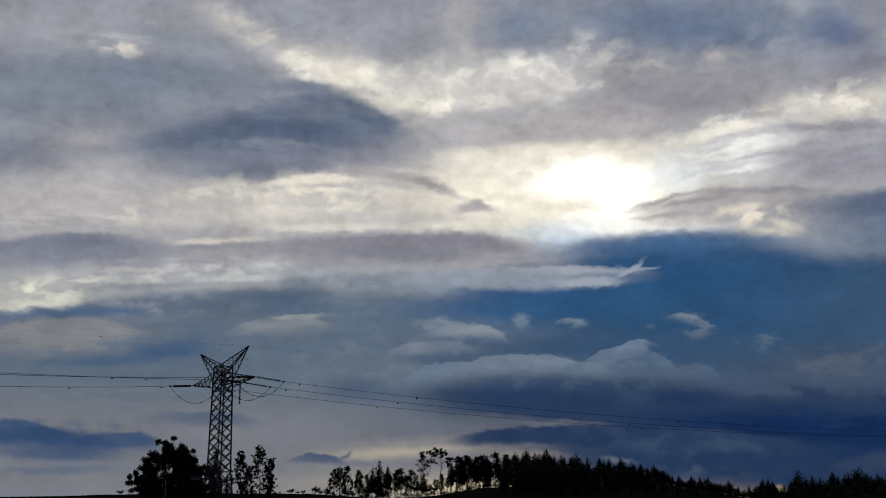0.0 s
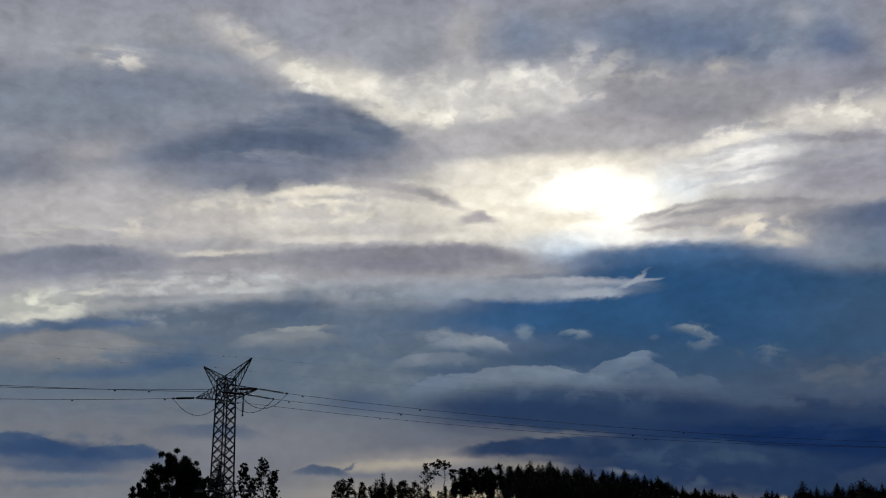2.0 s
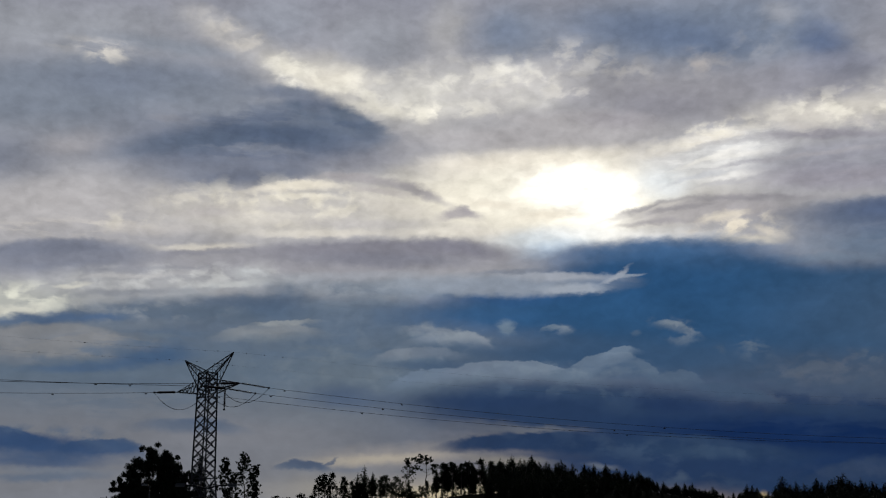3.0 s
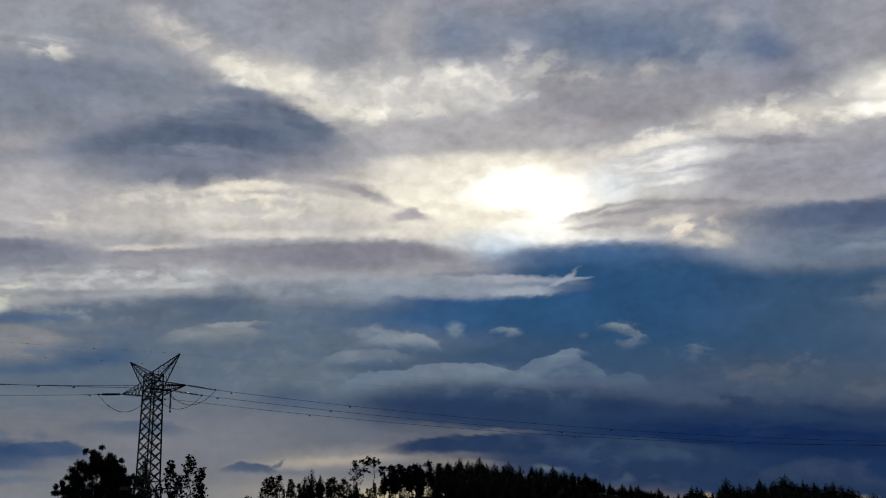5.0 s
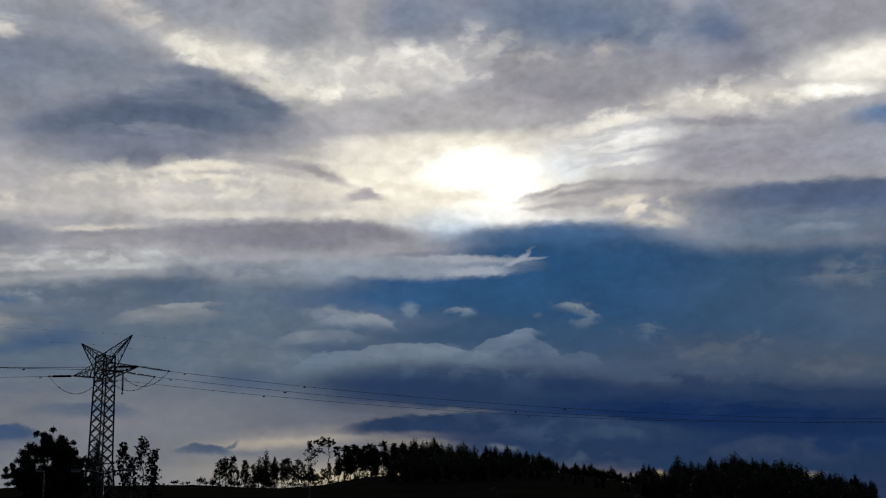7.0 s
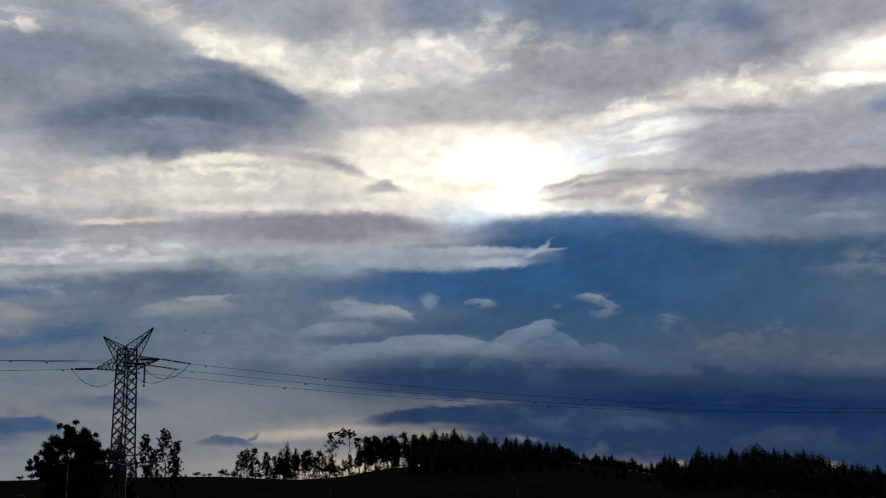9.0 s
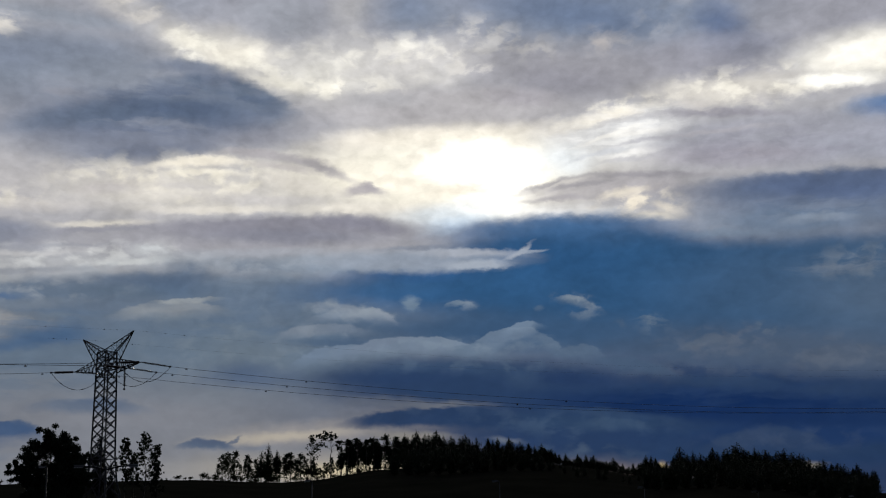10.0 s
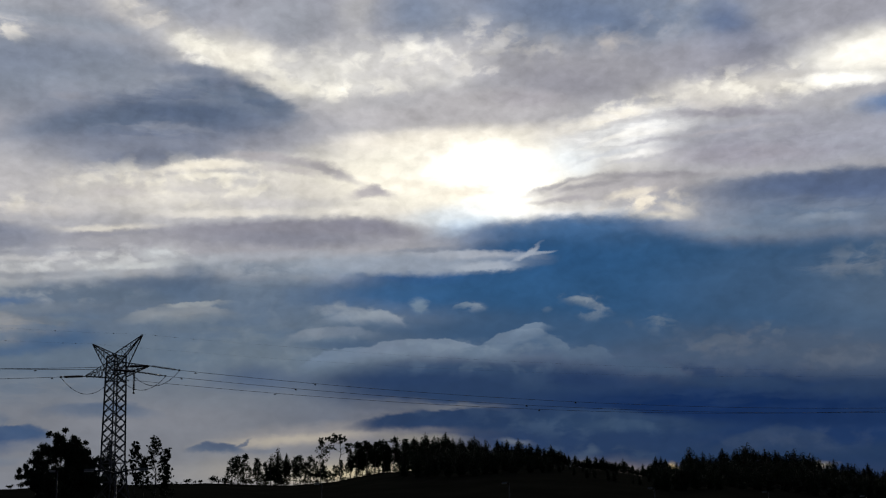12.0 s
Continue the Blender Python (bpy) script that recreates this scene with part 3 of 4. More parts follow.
cloud('F', 4.76, 9.84, 0.25, 0.17, 18.4, (85, 104, 127), 0.6, 0.8, 0.9)
cloud('F', 6.76, 9.97, 1.16, 0.20, -13.5, (98, 114, 133), 0.7, 0.7, 0.9, 0.71)
cloud('C', 6.75, 10.00, 1.37, 0.51, -10.6, (128, 139, 152), 0.85, 0.7, 0.9)
cloud('F', 6.62, 10.23, 0.65, 0.14, -9.8, (127, 139, 151), 0.7, 0.6, 0.9, 0.60)
cloud('C', 6.95, 9.62, 0.76, 0.45, -24.0, (105, 120, 137), 0.8, 0.7, 0.9)
cloud('F', 8.88, 8.84, 0.28, 0.22, -47.9, (78, 95, 116), 0.6, 0.8, 0.9)
cloud('F', 10.38, 9.02, 0.78, 0.11, -6.8, (87, 104, 124), 0.7, 0.6, 0.9, 1.00)
cloud('C', 10.43, 8.85, 1.00, 0.50, -12.3, (108, 122, 137), 0.8, 0.7, 0.9)
cloud('B', 17.50, 7.08, 10.54, 1.17, -6.2, (75, 88, 107), 0.8, 0.8, 0.8)
cloud('C', 13.85, 7.69, 3.23, 0.82, 0.7, (90, 100, 117), 0.7, 0.6, 0.9)
cloud('F', 13.07, 7.62, 1.37, 0.25, 4.1, (88, 99, 115), 0.6, 0.4, 0.95, 0.89)
cloud('C', 16.08, 8.26, 0.80, 0.32, 1.5, (90, 104, 120), 0.7, 0.6, 0.9)
cloud('F', 19.48, 6.40, 2.52, 0.63, 0.3, (78, 89, 106), 0.6, 0.5, 0.9, 0.42)
cloud('C', 18.98, 6.66, 3.07, 1.06, 4.1, (89, 99, 115), 0.6, 0.8, 0.9)
cloud('F', 15.63, 4.38, 14.16, 1.22, -5.0, (30, 49, 84), 0.95, 0.8, 0.6)
cloud('C', 13.97, 5.89, 7.92, 0.81, -6.9, (37, 57, 90), 0.7, 0.9, 0.9)
cloud('C', 15.45, 4.82, 7.76, 0.64, -5.3, (43, 62, 92), 0.5, 0.9, 0.9)
cloud('B', 2.40, 8.85, 8.28, 0.96, -1.6, (59, 83, 112), 0.85, 0.9, 0.8)
cloud('F', 3.59, 8.67, 4.86, 0.62, -2.1, (55, 80, 110), 0.7, 0.9, 0.8)
cloud('B', 1.20, 6.19, 8.76, 1.35, -1.7, (43, 62, 92), 0.97, 0.5, 0.6)
cloud('F', -5.15, 8.40, 2.72, 0.25, 2.1, (70, 90, 116), 0.75, 0.9, 0.8)
cloud('F', -5.65, 7.68, 2.10, 0.39, 9.4, (103, 119, 139), 0.95, 0.15, 0.95, 0.50)
cloud('F', -2.57, 7.95, 2.73, 0.40, 2.3, (109, 123, 142), 0.95, 0.14, 0.95, 0.71)
cloud('H', -0.85, 7.81, 2.73, 0.40, -1.5, (107, 122, 141), 0.95, 0.12, 0.95, 0.93)
cloud('F', 1.59, 7.91, 1.44, 0.34, 5.5, (96, 113, 133), 0.9, 0.2, 0.95)
cloud('H', 3.18, 8.23, 1.89, 0.42, 8.4, (97, 114, 135), 0.92, 0.14, 0.95, 0.67)
cloud('F', 3.99, 8.82, 0.95, 0.23, 8.7, (108, 125, 145), 0.8, 0.25, 0.95, 0.38)
cloud('F', 5.09, 7.91, 0.88, 0.34, -30.3, (86, 104, 126), 0.85, 0.2, 0.95, 0.50)
cloud('F', 6.69, 7.43, 1.41, 0.34, -1.9, (81, 99, 122), 0.9, 0.2, 0.95, 0.50)
cloud('F', 9.43, 6.64, 2.24, 0.39, -12.8, (68, 86, 110), 0.85, 0.3, 0.95, 0.36)
cloud('F', 13.96, 5.61, 2.92, 0.38, -6.7, (48, 66, 94), 0.75, 0.5, 0.95, 0.29)
cloud('F', 19.34, 5.03, 2.50, 0.37, -1.9, (45, 62, 90), 0.75, 0.5, 0.95, 0.29)
cloud('C', -1.00, 7.76, 6.58, 0.51, 0.7, (119, 134, 150), 0.5, 0.5, 0.9, 0.56)
cloud('F', -0.02, 6.90, 5.00, 0.45, -1.7, (56, 75, 102), 0.75, 0.9, 0.9)
cloud('C', 0.97, 7.20, 6.84, 0.68, -1.6, (77, 94, 116), 0.6, 0.7, 0.9)
cloud('F', -1.87, 6.53, 4.56, 0.45, -1.3, (42, 60, 91), 0.85, 0.9, 0.9)
cloud('F', 6.34, 6.27, 2.53, 0.45, -5.5, (40, 58, 91), 0.8, 0.9, 0.9)
cloud('F', 3.88, 6.12, 1.06, 0.56, -4.4, (56, 75, 103), 0.6, 0.8, 0.95, 0.40)
cloud('F', -0.18, 5.87, 5.11, 0.39, -1.3, (43, 61, 91), 0.7, 0.9, 0.9)
cloud('F', 12.84, 4.74, 7.95, 0.59, -4.3, (24, 45, 84), 0.85, 0.9, 0.9)
cloud('W', 13.58, 5.16, 7.26, 0.70, -3.3, (42, 61, 94), 0.5, 0.9, 0.9)
cloud('F', -0.76, 5.22, 2.84, 0.14, -1.5, (101, 106, 116), 0.85, 0.8, 0.7)
cloud('F', -3.02, 5.37, 2.27, 0.28, -1.4, (84, 92, 107), 0.6, 0.9, 0.9)
cloud('B', 7.27, 4.01, 5.79, 0.60, -4.2, (48, 67, 95), 0.8, 0.8, 0.8)
cloud('F', -0.11, 4.12, 4.96, 0.53, -2.2, (42, 60, 90), 0.97, 0.2, 0.4, 0.84)
cloud('C', 0.35, 4.51, 4.52, 0.56, -1.9, (59, 76, 102), 0.5, 0.7, 0.9, 0.40)
cloud('F', -0.49, 4.47, 2.55, 0.36, 0.3, (42, 60, 90), 0.7, 0.8, 0.9, 0.46)
cloud('B', 5.81, 3.08, 7.17, 0.77, -3.4, (42, 60, 91), 0.9, 0.7, 0.8)
cloud('C', 6.75, 3.96, 4.70, 0.66, -3.9, (63, 81, 106), 0.7, 0.7, 0.9)
cloud('F', 8.17, 3.80, 1.92, 0.33, -3.6, (57, 76, 102), 0.7, 0.5, 0.9, 0.50)
cloud('F', 8.17, 4.35, 3.31, 0.22, -7.5, (51, 70, 98), 0.6, 0.8, 0.8, 0.62)
cloud('B', 19.99, 2.92, 9.67, 0.51, -2.1, (34, 54, 90), 0.85, 0.8, 0.8)
cloud('H', 15.51, 2.35, 3.09, 0.63, -0.9, (48, 64, 91), 0.85, 0.3, 0.9, 0.92)
cloud('C', 16.54, 2.87, 4.08, 0.63, -0.9, (59, 73, 98), 0.6, 0.7, 0.9)
cloud('B', 19.78, 0.78, 9.59, 1.14, -1.2, (37, 54, 85), 0.9, 0.8, 0.8)
cloud('F', 6.67, 2.63, 0.49, 0.30, 9.9, (76, 91, 111), 0.6, 0.7, 0.9, 0.45)
cloud('C', 6.57, 2.65, 3.72, 0.44, -5.0, (71, 86, 106), 0.4, 0.8, 0.9)
cloud('F', 10.53, 1.72, 0.46, 0.24, -1.3, (184, 164, 118), 0.95, 0.8, 0.8)
cloud('F', 17.41, 1.61, 0.63, 0.21, 3.2, (148, 142, 126), 0.7, 0.9, 0.9)
cloud('F', 2.87, 3.34, 0.85, 0.17, -7.7, (109, 116, 126), 0.6, 0.9, 0.9)
cloud('B', -1.77, 3.57, 2.12, 0.25, -4.6, (134, 131, 123), 0.7, 0.9, 0.8)
# soft billows all over the cloud sheet, drawn out sideways, strongest high up
drift = wvec("MULTIPLY", soft_plan, (0.6, 1.0, 0))
lumps = wnoise(wvec("ADD", drift, (40, 7, 0)), 0.55, 4.0, 0.5).outputs[0]
ripples = wnoise(wvec("ADD", wvec("MULTIPLY", fine_plan, (0.7, 1.0, 0)), (3, 21, 0)), 2.0, 4.0, 0.5).outputs[0]
shape = wmath("ADD", wrange(lumps, 0.3, 0.7, -0.14, 0.14, False), wrange(ripples, 0.3, 0.7, -0.09, 0.09, False))
deep = wrange(el, 6.0, 15.0, 0.45, 1.0)
grain = wmath("ADD", wmath("MULTIPLY", shape, deep), 1.0)
final = wvec("SCALE", state["sky"])
wt.links.new(grain, wt.nodes[-1].inputs["Scale"])
bg = wn("ShaderNodeBackground", Color=final, Strength=1.0)
wt.links.new(bg.outputs[0], wn("ShaderNodeOutputWorld").inputs[0])

# the sun, veiled by cloud
sun = new("sun", bpy.data.lights.new("sun", "SUN"))
sun.data.energy, sun.data.angle, sun.data.color = 0.5, radians(14), (1.0, 0.92, 0.8)
sun.matrix_world = look(heading(SUN_AZ, SUN_EL) * 900, (0, 0, 0))


# ---- materials ----
def surface(name, dark, light, rough, scale, metal=0.0, bump=0.3, fine=9.0, gloss=0.5):
    """Two-scale mottled paint between two colours, with fine relief."""
    m = bpy.data.materials.new(name)
    m.use_nodes = True
    t = m.node_tree
    b = t.nodes["Principled BSDF"]
    b.inputs["Roughness"].default_value, b.inputs["Metallic"].default_value = rough, metal
    b.inputs["Specular IOR Level"].default_value = gloss
    co = t.nodes.new("ShaderNodeTexCoord")
    big, small = t.nodes.new("ShaderNodeTexNoise"), t.nodes.new("ShaderNodeTexNoise")
    for n, s in ((big, scale), (small, scale * fine)):
        n.inputs["Scale"].default_value, n.inputs["Detail"].default_value = s, 5.0
        t.links.new(co.outputs["Object"], n.inputs["Vector"])
    add = t.nodes.new("ShaderNodeMath")
    add.operation = "ADD"
    t.links.new(big.outputs[0], add.inputs[0])
    t.links.new(small.outputs[0], add.inputs[1])
    rng = t.nodes.new("ShaderNodeMapRange")
    rng.inputs[1].default_value, rng.inputs[2].default_value = 0.65, 1.35
    t.links.new(add.outputs[0], rng.inputs[0])
    mix = t.nodes.new("ShaderNodeMix")
    mix.data_type = "RGBA"
    t.links.new(rng.outputs[0], mix.inputs[0])
    mix.inputs[6].default_value, mix.inputs[7].default_value = (*dark, 1), (*light, 1)
    t.links.new(mix.outputs[2], b.inputs["Base Color"])
    bp = t.nodes.new("ShaderNodeBump")
    bp.inputs["Strength"].default_value = bump
    t.links.new(small.outputs[0], bp.inputs["Height"])
    t.links.new(bp.outputs[0], b.inputs["Normal"])
    return m


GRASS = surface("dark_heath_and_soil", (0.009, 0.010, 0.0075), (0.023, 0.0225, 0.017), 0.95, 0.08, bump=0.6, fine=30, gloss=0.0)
EUC = surface("eucalyptus_leaf", (0.030, 0.042, 0.024), (0.060, 0.075, 0.045), 0.7, 0.4, gloss=0.12)
PINE = surface("conifer_needles", (0.020, 0.032, 0.018), (0.045, 0.060, 0.032), 0.75, 0.5, gloss=0.12)
SHRUB = surface("shrub_leaf", (0.032, 0.040, 0.020), (0.065, 0.070, 0.035), 0.8, 0.6, gloss=0.12)
BARK = surface("bark", (0.07, 0.055, 0.042), (0.16, 0.135, 0.11), 0.9, 1.2, gloss=0.12)
PALE_BARK = surface("peeling_bark", (0.08, 0.07, 0.06), (0.18, 0.165, 0.145), 0.85, 0.9, gloss=0.12)
STEEL = surface("galvanised_steel", (0.10, 0.105, 0.11), (0.22, 0.225, 0.23), 0.6, 0.8, metal=0.6)
CABLE = surface("weathered_aluminium_cable", (0.08, 0.08, 0.085), (0.16, 0.16, 0.165), 0.6, 2.0, metal=0.5)
GLASS = surface("insulator_porcelain", (0.05, 0.035, 0.03), (0.10, 0.07, 0.06), 0.3, 3.0)
POST = surface("grey_painted_post", (0.025, 0.028, 0.030), (0.05, 0.053, 0.056), 0.6, 1.0, metal=0.2)
LAMP = surface("pale_lamp_housing", (0.24, 0.25, 0.25), (0.36, 0.37, 0.37), 0.5, 2.0)
LENS = surface("frosted_lamp_glass", (0.6, 0.6, 0.58), (0.75, 0.75, 0.72), 0.25, 4.0)
CONCRETE = surface("concrete_footing", (0.22, 0.21, 0.20), (0.36, 0.35, 0.33), 0.9, 1.5)


# ---- builders ----
def finish(mesh, material, smooth=False):
    mesh.materials.append(material)
    if smooth:
        mesh.polygons.foreach_set("use_smooth", [True] * len(mesh.polygons))
    return mesh


def part(name, data, material, parent, label="", smooth=False):
    """Links a bmesh or a mesh as one mesh object under a thing or a part."""
    if isinstance(data, bmesh.types.BMesh):
        mesh = bpy.data.meshes.new(name)
        data.to_mesh(mesh)
        data.free()
        finish(mesh, material, smooth)
    else:
        mesh = data
    ob = new(name, mesh)
    ob.parent = parent
    return tagged(ob, label)


def thing(name, m, label, category, group="", kind=""):
    ob = new(name)
    ob.matrix_world = m
    return tagged(ob, label, category, group, kind)


def raw_mesh(name, verts, faces, material, smooth=False):
    mesh = bpy.data.meshes.new(name)
    mesh.from_pydata(verts, [], faces)
    mesh.update()
    return finish(mesh, material, smooth)


def tube(points, radii, sides=6):
    """Vertices and faces of a tapered tube along points."""
    verts, faces = [], []
    pts = [Vector(p) for p in points]
    for i, p in enumerate(pts):
        way = (pts[min(i + 1, len(pts) - 1)] - pts[max(i - 1, 0)]).normalized()
        side = way.cross(Vector((0.31, 0.17, 0.93)))
        if side.length < 1e-3:
            side = way.cross(Vector((1, 0, 0)))
        side.normalize()
        up = way.cross(side)
        for k in range(sides):
            a = 2 * math.pi * k / sides
            verts.append(p + (side * math.cos(a) + up * math.sin(a)) * radii[i])
    for i in range(len(pts) - 1):
        for k in range(sides):
            a, b = i * sides + k, i * sides + (k + 1) % sides
            faces.append((a, b, b + sides, a + sides))
    faces.append(tuple(range(sides - 1, -1, -1)))
    n = (len(pts) - 1) * sides
    faces.append(tuple(range(n, n + sides)))
    return verts, faces


def tubes_mesh(name, list_of_tubes, material, smooth=True):
    verts, faces = [], []
    for v, f in list_of_tubes:
        o = len(verts)
        verts += v
        faces += [tuple(i + o for i in q) for q in f]
    return raw_mesh(name, verts, faces, material, smooth)


# ---- ground: one sheet, a low valley with a ridge behind it ----
RIDGE_AZ = (-180, -60, -30, -22, -15, -11.5, -8, -6, -4, -1, 2, 5, 9, 10.7, 13, 16, 20, 40, 80, 180)
RIDGE_Z = (12, 16, 20, 21.6, 22.4, 21.8, 20.4, 21.7, 24.0, 25.4, 26.0, 25.0, 20.2, 17.2, 19.0, 16.0, 11, 9, 10, 12)


def ground_z(x, y):
    r = math.hypot(x, y)
    a = math.degrees(math.atan2(x, y))
    crest = float(np.interp(a, RIDGE_AZ, RIDGE_Z))
    s = min(max((r - 120) / 330, 0), 1)
    s = s * s * (3 - 2 * s)
    back = min(max((r - 470) / 500, 0), 1)
    z = crest * s * (1 - 0.75 * back * back * (3 - 2 * back))
    z += 7.4 * math.exp(-(r / 32) ** 2)
    if r > 15:
        z += 0.35 * noise.fractal((x * 0.05, y * 0.05, 3.1), 1.0, 2.0, 4) * min(r / 150, 1.6)
    return z


def build_ground():
    radii = [0] + [1.5 * 1.0905 ** i for i in range(92)]
    radii = sorted(set([r for r in radii if r < 4600] + [440, 450, 460, 470]))
    angles = []
    a = -180.0
    while a < 180:
        angles.append(a)
        a += 0.4 if -26 <= a < 24 else 3.0
    verts, faces = [(0, 0, ground_z(0, 0))], []
    n = len(angles)
    for r in radii[1:]:
        for a in angles:
            x, y = r * math.sin(radians(a)), r * math.cos(radians(a))
            verts.append((x, y, ground_z(x, y)))
    for k in range(n):
        faces.append((0, 1 + (k + 1) % n, 1 + k))
    for i in range(len(radii) - 2):
        for k in range(n):
            p, q = 1 + i * n + k, 1 + i * n + (k + 1) % n
            faces.append((p, q, q + n, p + n))
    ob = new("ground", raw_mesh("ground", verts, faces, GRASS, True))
    tagged(ob, "dark grassy valley floor rising to a low ridge", "ground", kind="structure")


build_ground()


def spot(az_deg, dist, sink=0.0):
    """A place on the ground at that azimuth and distance."""
    x, y = dist * math.sin(radians(az_deg)), dist * math.cos(radians(az_deg))
    return Vector((x, y, ground_z(x, y) - sink))


# ---- lattice pylon ----
LINE_OUT, LINE_IN = Vector((0.95, 0.31, 0)).normalized(), Vector((-0.70, -0.71, 0)).normalized()
ARM_TURN = math.degrees(math.atan2(-0.6, 0.8))
BASE = spot(-16.77, 258)
PYLON = pose(BASE.x, BASE.y, BASE.z, 0, 0, ARM_TURN)
TOP = 48.5 - BASE.z  # ear tips above the footing


def bar_mesh(name, material):
    """An angle-iron bar, one metre long along z and one metre wide, for scaling."""
    verts, faces = [], []
    outline = ((-0.5, -0.5), (0.5, -0.5), (0.5, -0.32), (-0.32, -0.32), (-0.32, 0.5), (-0.5, 0.5))
    for z in (0, 1):
        verts += [(x, y, z) for x, y in outline]
    n = len(outline)
    faces += [(k, (k + 1) % n, (k + 1) % n + n, k + n) for k in range(n)]
    faces += [(5, 4, 3, 2, 1, 0), tuple(range(n, 2 * n))]
    return raw_mesh(name, verts, faces, material)


BAR = bar_mesh("steel_bar", STEEL)


def strut(name, a, b, width, parent):
    a, b = Vector(a), Vector(b)
    ob = new(name, BAR)
    ob.parent = parent
    turn = (b - a).to_track_quat("Z", "Y").to_matrix().to_4x4()
    ob.matrix_basis = Matrix.Translation(a) @ turn @ Matrix.Diagonal((width, width, (b - a).length, 1))
    return ob


def half_side(z):
    """Half the side of the tower's square body at height z over the footing."""
    zs = (0, TOP - 32.5, TOP - 27.0, TOP - 9, TOP - 3.8)
    hs = (3.7, 2.25, 1.8, 1.55, 1.45)
    return float(np.interp(z, zs, hs))


def corner(k, z):
    sx, sy = ((1, 1), (-1, 1), (-1, -1), (1, -1))[k % 4]
    h = half_side(z)
    return Vector((sx * h, sy * h, z))


def build_pylon():
    py = thing("lattice_pylon", PYLON, "tall galvanised steel lattice pylon with winged top, on the slope", "pylon")
    levels = [0, 4.5, 9.0]
    z = TOP - 27.0
    while z < TOP - 4.5:
        levels.append(z)
        z += 2.15
    levels.append(TOP - 3.8)
    for k in range(4):
        for z0, z1 in ((0, TOP - 32.5), (TOP - 32.5, TOP - 27), (TOP - 27, TOP - 9), (TOP - 9, TOP - 3.8)):
            strut("leg", corner(k, z0), corner(k, z1), 0.32, py)
        bm = bmesh.new()
        bmesh.ops.create_cone(bm, cap_ends=True, segments=10, radius1=0.7, radius2=0.5, depth=1.0)
        foot = part("footing", bm, CONCRETE, py, "round concrete footing")
        foot.matrix_basis = Matrix.Translation(corner(k, -0.1))
        for z0, z1 in zip(levels, levels[1:]):
            strut("brace", corner(k, z0), corner(k + 1, z1), 0.2, py)
            strut("brace", corner(k + 1, z0), corner(k, z1), 0.2, py)
        for z in (9.0, TOP - 27.0, TOP - 9.2, TOP - 7.6, TOP - 5.2, TOP - 3.8):
            strut("girt", corner(k, z), corner(k + 1, z), 0.16, py)
    # crossarms: a flat triangle below, tied from above
    low, high = TOP - 8.4, TOP - 5.2
    for s in (1, -1):
        tip = Vector((s * 11.6, 0, TOP - 7.1))
        h0, h1 = half_side(low), half_side(high)
        for t in (1, -1):
            root, tie = Vector((s * h0, t * h0, low)), Vector((s * h1, t * h1, high))
            strut("arm_chord", root, tip, 0.20, py)
            strut("arm_tie", tie, tip, 0.16, py)
            for i in range(1, 6):
                p, q = root.lerp(tip, i / 6), tie.lerp(tip, (i - 0.5) / 6)
                strut("arm_brace", p, q, 0.09, py)
                strut("arm_brace", p, tie.lerp(tip, (i + 0.5) / 6), 0.09, py)
        for i in range(1, 6):
            a = Vector((s * h0, h0, low)).lerp(tip, i / 6)
            b = Vector((s * h0, -h0, low)).lerp(tip, (i + (0.8 if i % 2 else -0.8)) / 6)
            strut("arm_brace", a, b, 0.09, py)
        # ears that carry the earth wires
        ear = Vector((s * 9.0, 0, TOP))
        base_z, low_z = TOP - 3.8, TOP - 5.6
        hb = half_side(base_z)
        for t in (1, -1):
            inner, outer = Vector((0.15 * s, t * hb, base_z)), Vector((s * hb, t * hb, low_z - 1.6))
            strut("ear_chord", inner, ear, 0.17, py)
            strut("ear_chord", outer, ear, 0.17, py)
            for i in range(0, 6):
                strut("ear_brace", inner.lerp(ear, i / 6.5), outer.lerp(ear, (i + 0.6) / 6.5), 0.09, py)
                strut("ear_brace", inner.lerp(ear, (i + 1) / 6.5), outer.lerp(ear, (i + 0.6) / 6.5), 0.09, py)
        for i in range(1, 6):
            a, b = Vector((0.15 * s, hb, base_z)).lerp(ear, i / 6.5), Vector((0.15 * s, -hb, base_z)).lerp(ear, i / 6.5)
            strut("ear_brace", a, b, 0.08, py)
    return py


build_pylon()


def on_pylon(x, y, z):
    return PYLON @ Vector((x, y, z))


def disc_string(a, b, name, label):
    """A chain of insulator discs from a to b."""
    a, b = Vector(a), Vector(b)
    length = (b - a).length
    th = thing(name, Matrix.Translation(a) @ (b - a).to_track_quat("Z", "Y").to_matrix().to_4x4(), label, "insulator",
               "insulator strings on the pylon")
    rod = tube([(0, 0, 0), (0, 0, length)], [0.09, 0.09], 5)
    part("rod", tubes_mesh("rod", [rod], STEEL), None, th)
    shells = []
    n = int(length * 0.8 / 0.2)
    for i in range(n):
        z = length * 0.08 + i * 0.2
        shells.append(tube([(0, 0, z), (0, 0, z + 0.05), (0, 0, z + 0.11)], [0.27, 0.27, 0.1], 8))
    part("disc_stack", tubes_mesh("disc_stack", shells, GLASS), None, th, "dark stacked insulator discs")
    clamp = tube([(0, 0, length - 0.25), (0, 0, length + 0.1)], [0.22, 0.22], 8)
    part("clamp", tubes_mesh("clamp", [clamp], STEEL), None, th)
    return th


def sagged(a, b, sag, n=60):
    a, b = Vector(a), Vector(b)
    return [a.lerp(b, i / n) - Vector((0, 0, 4 * sag * (i / n) * (1 - i / n))) for i in range(n + 1)]


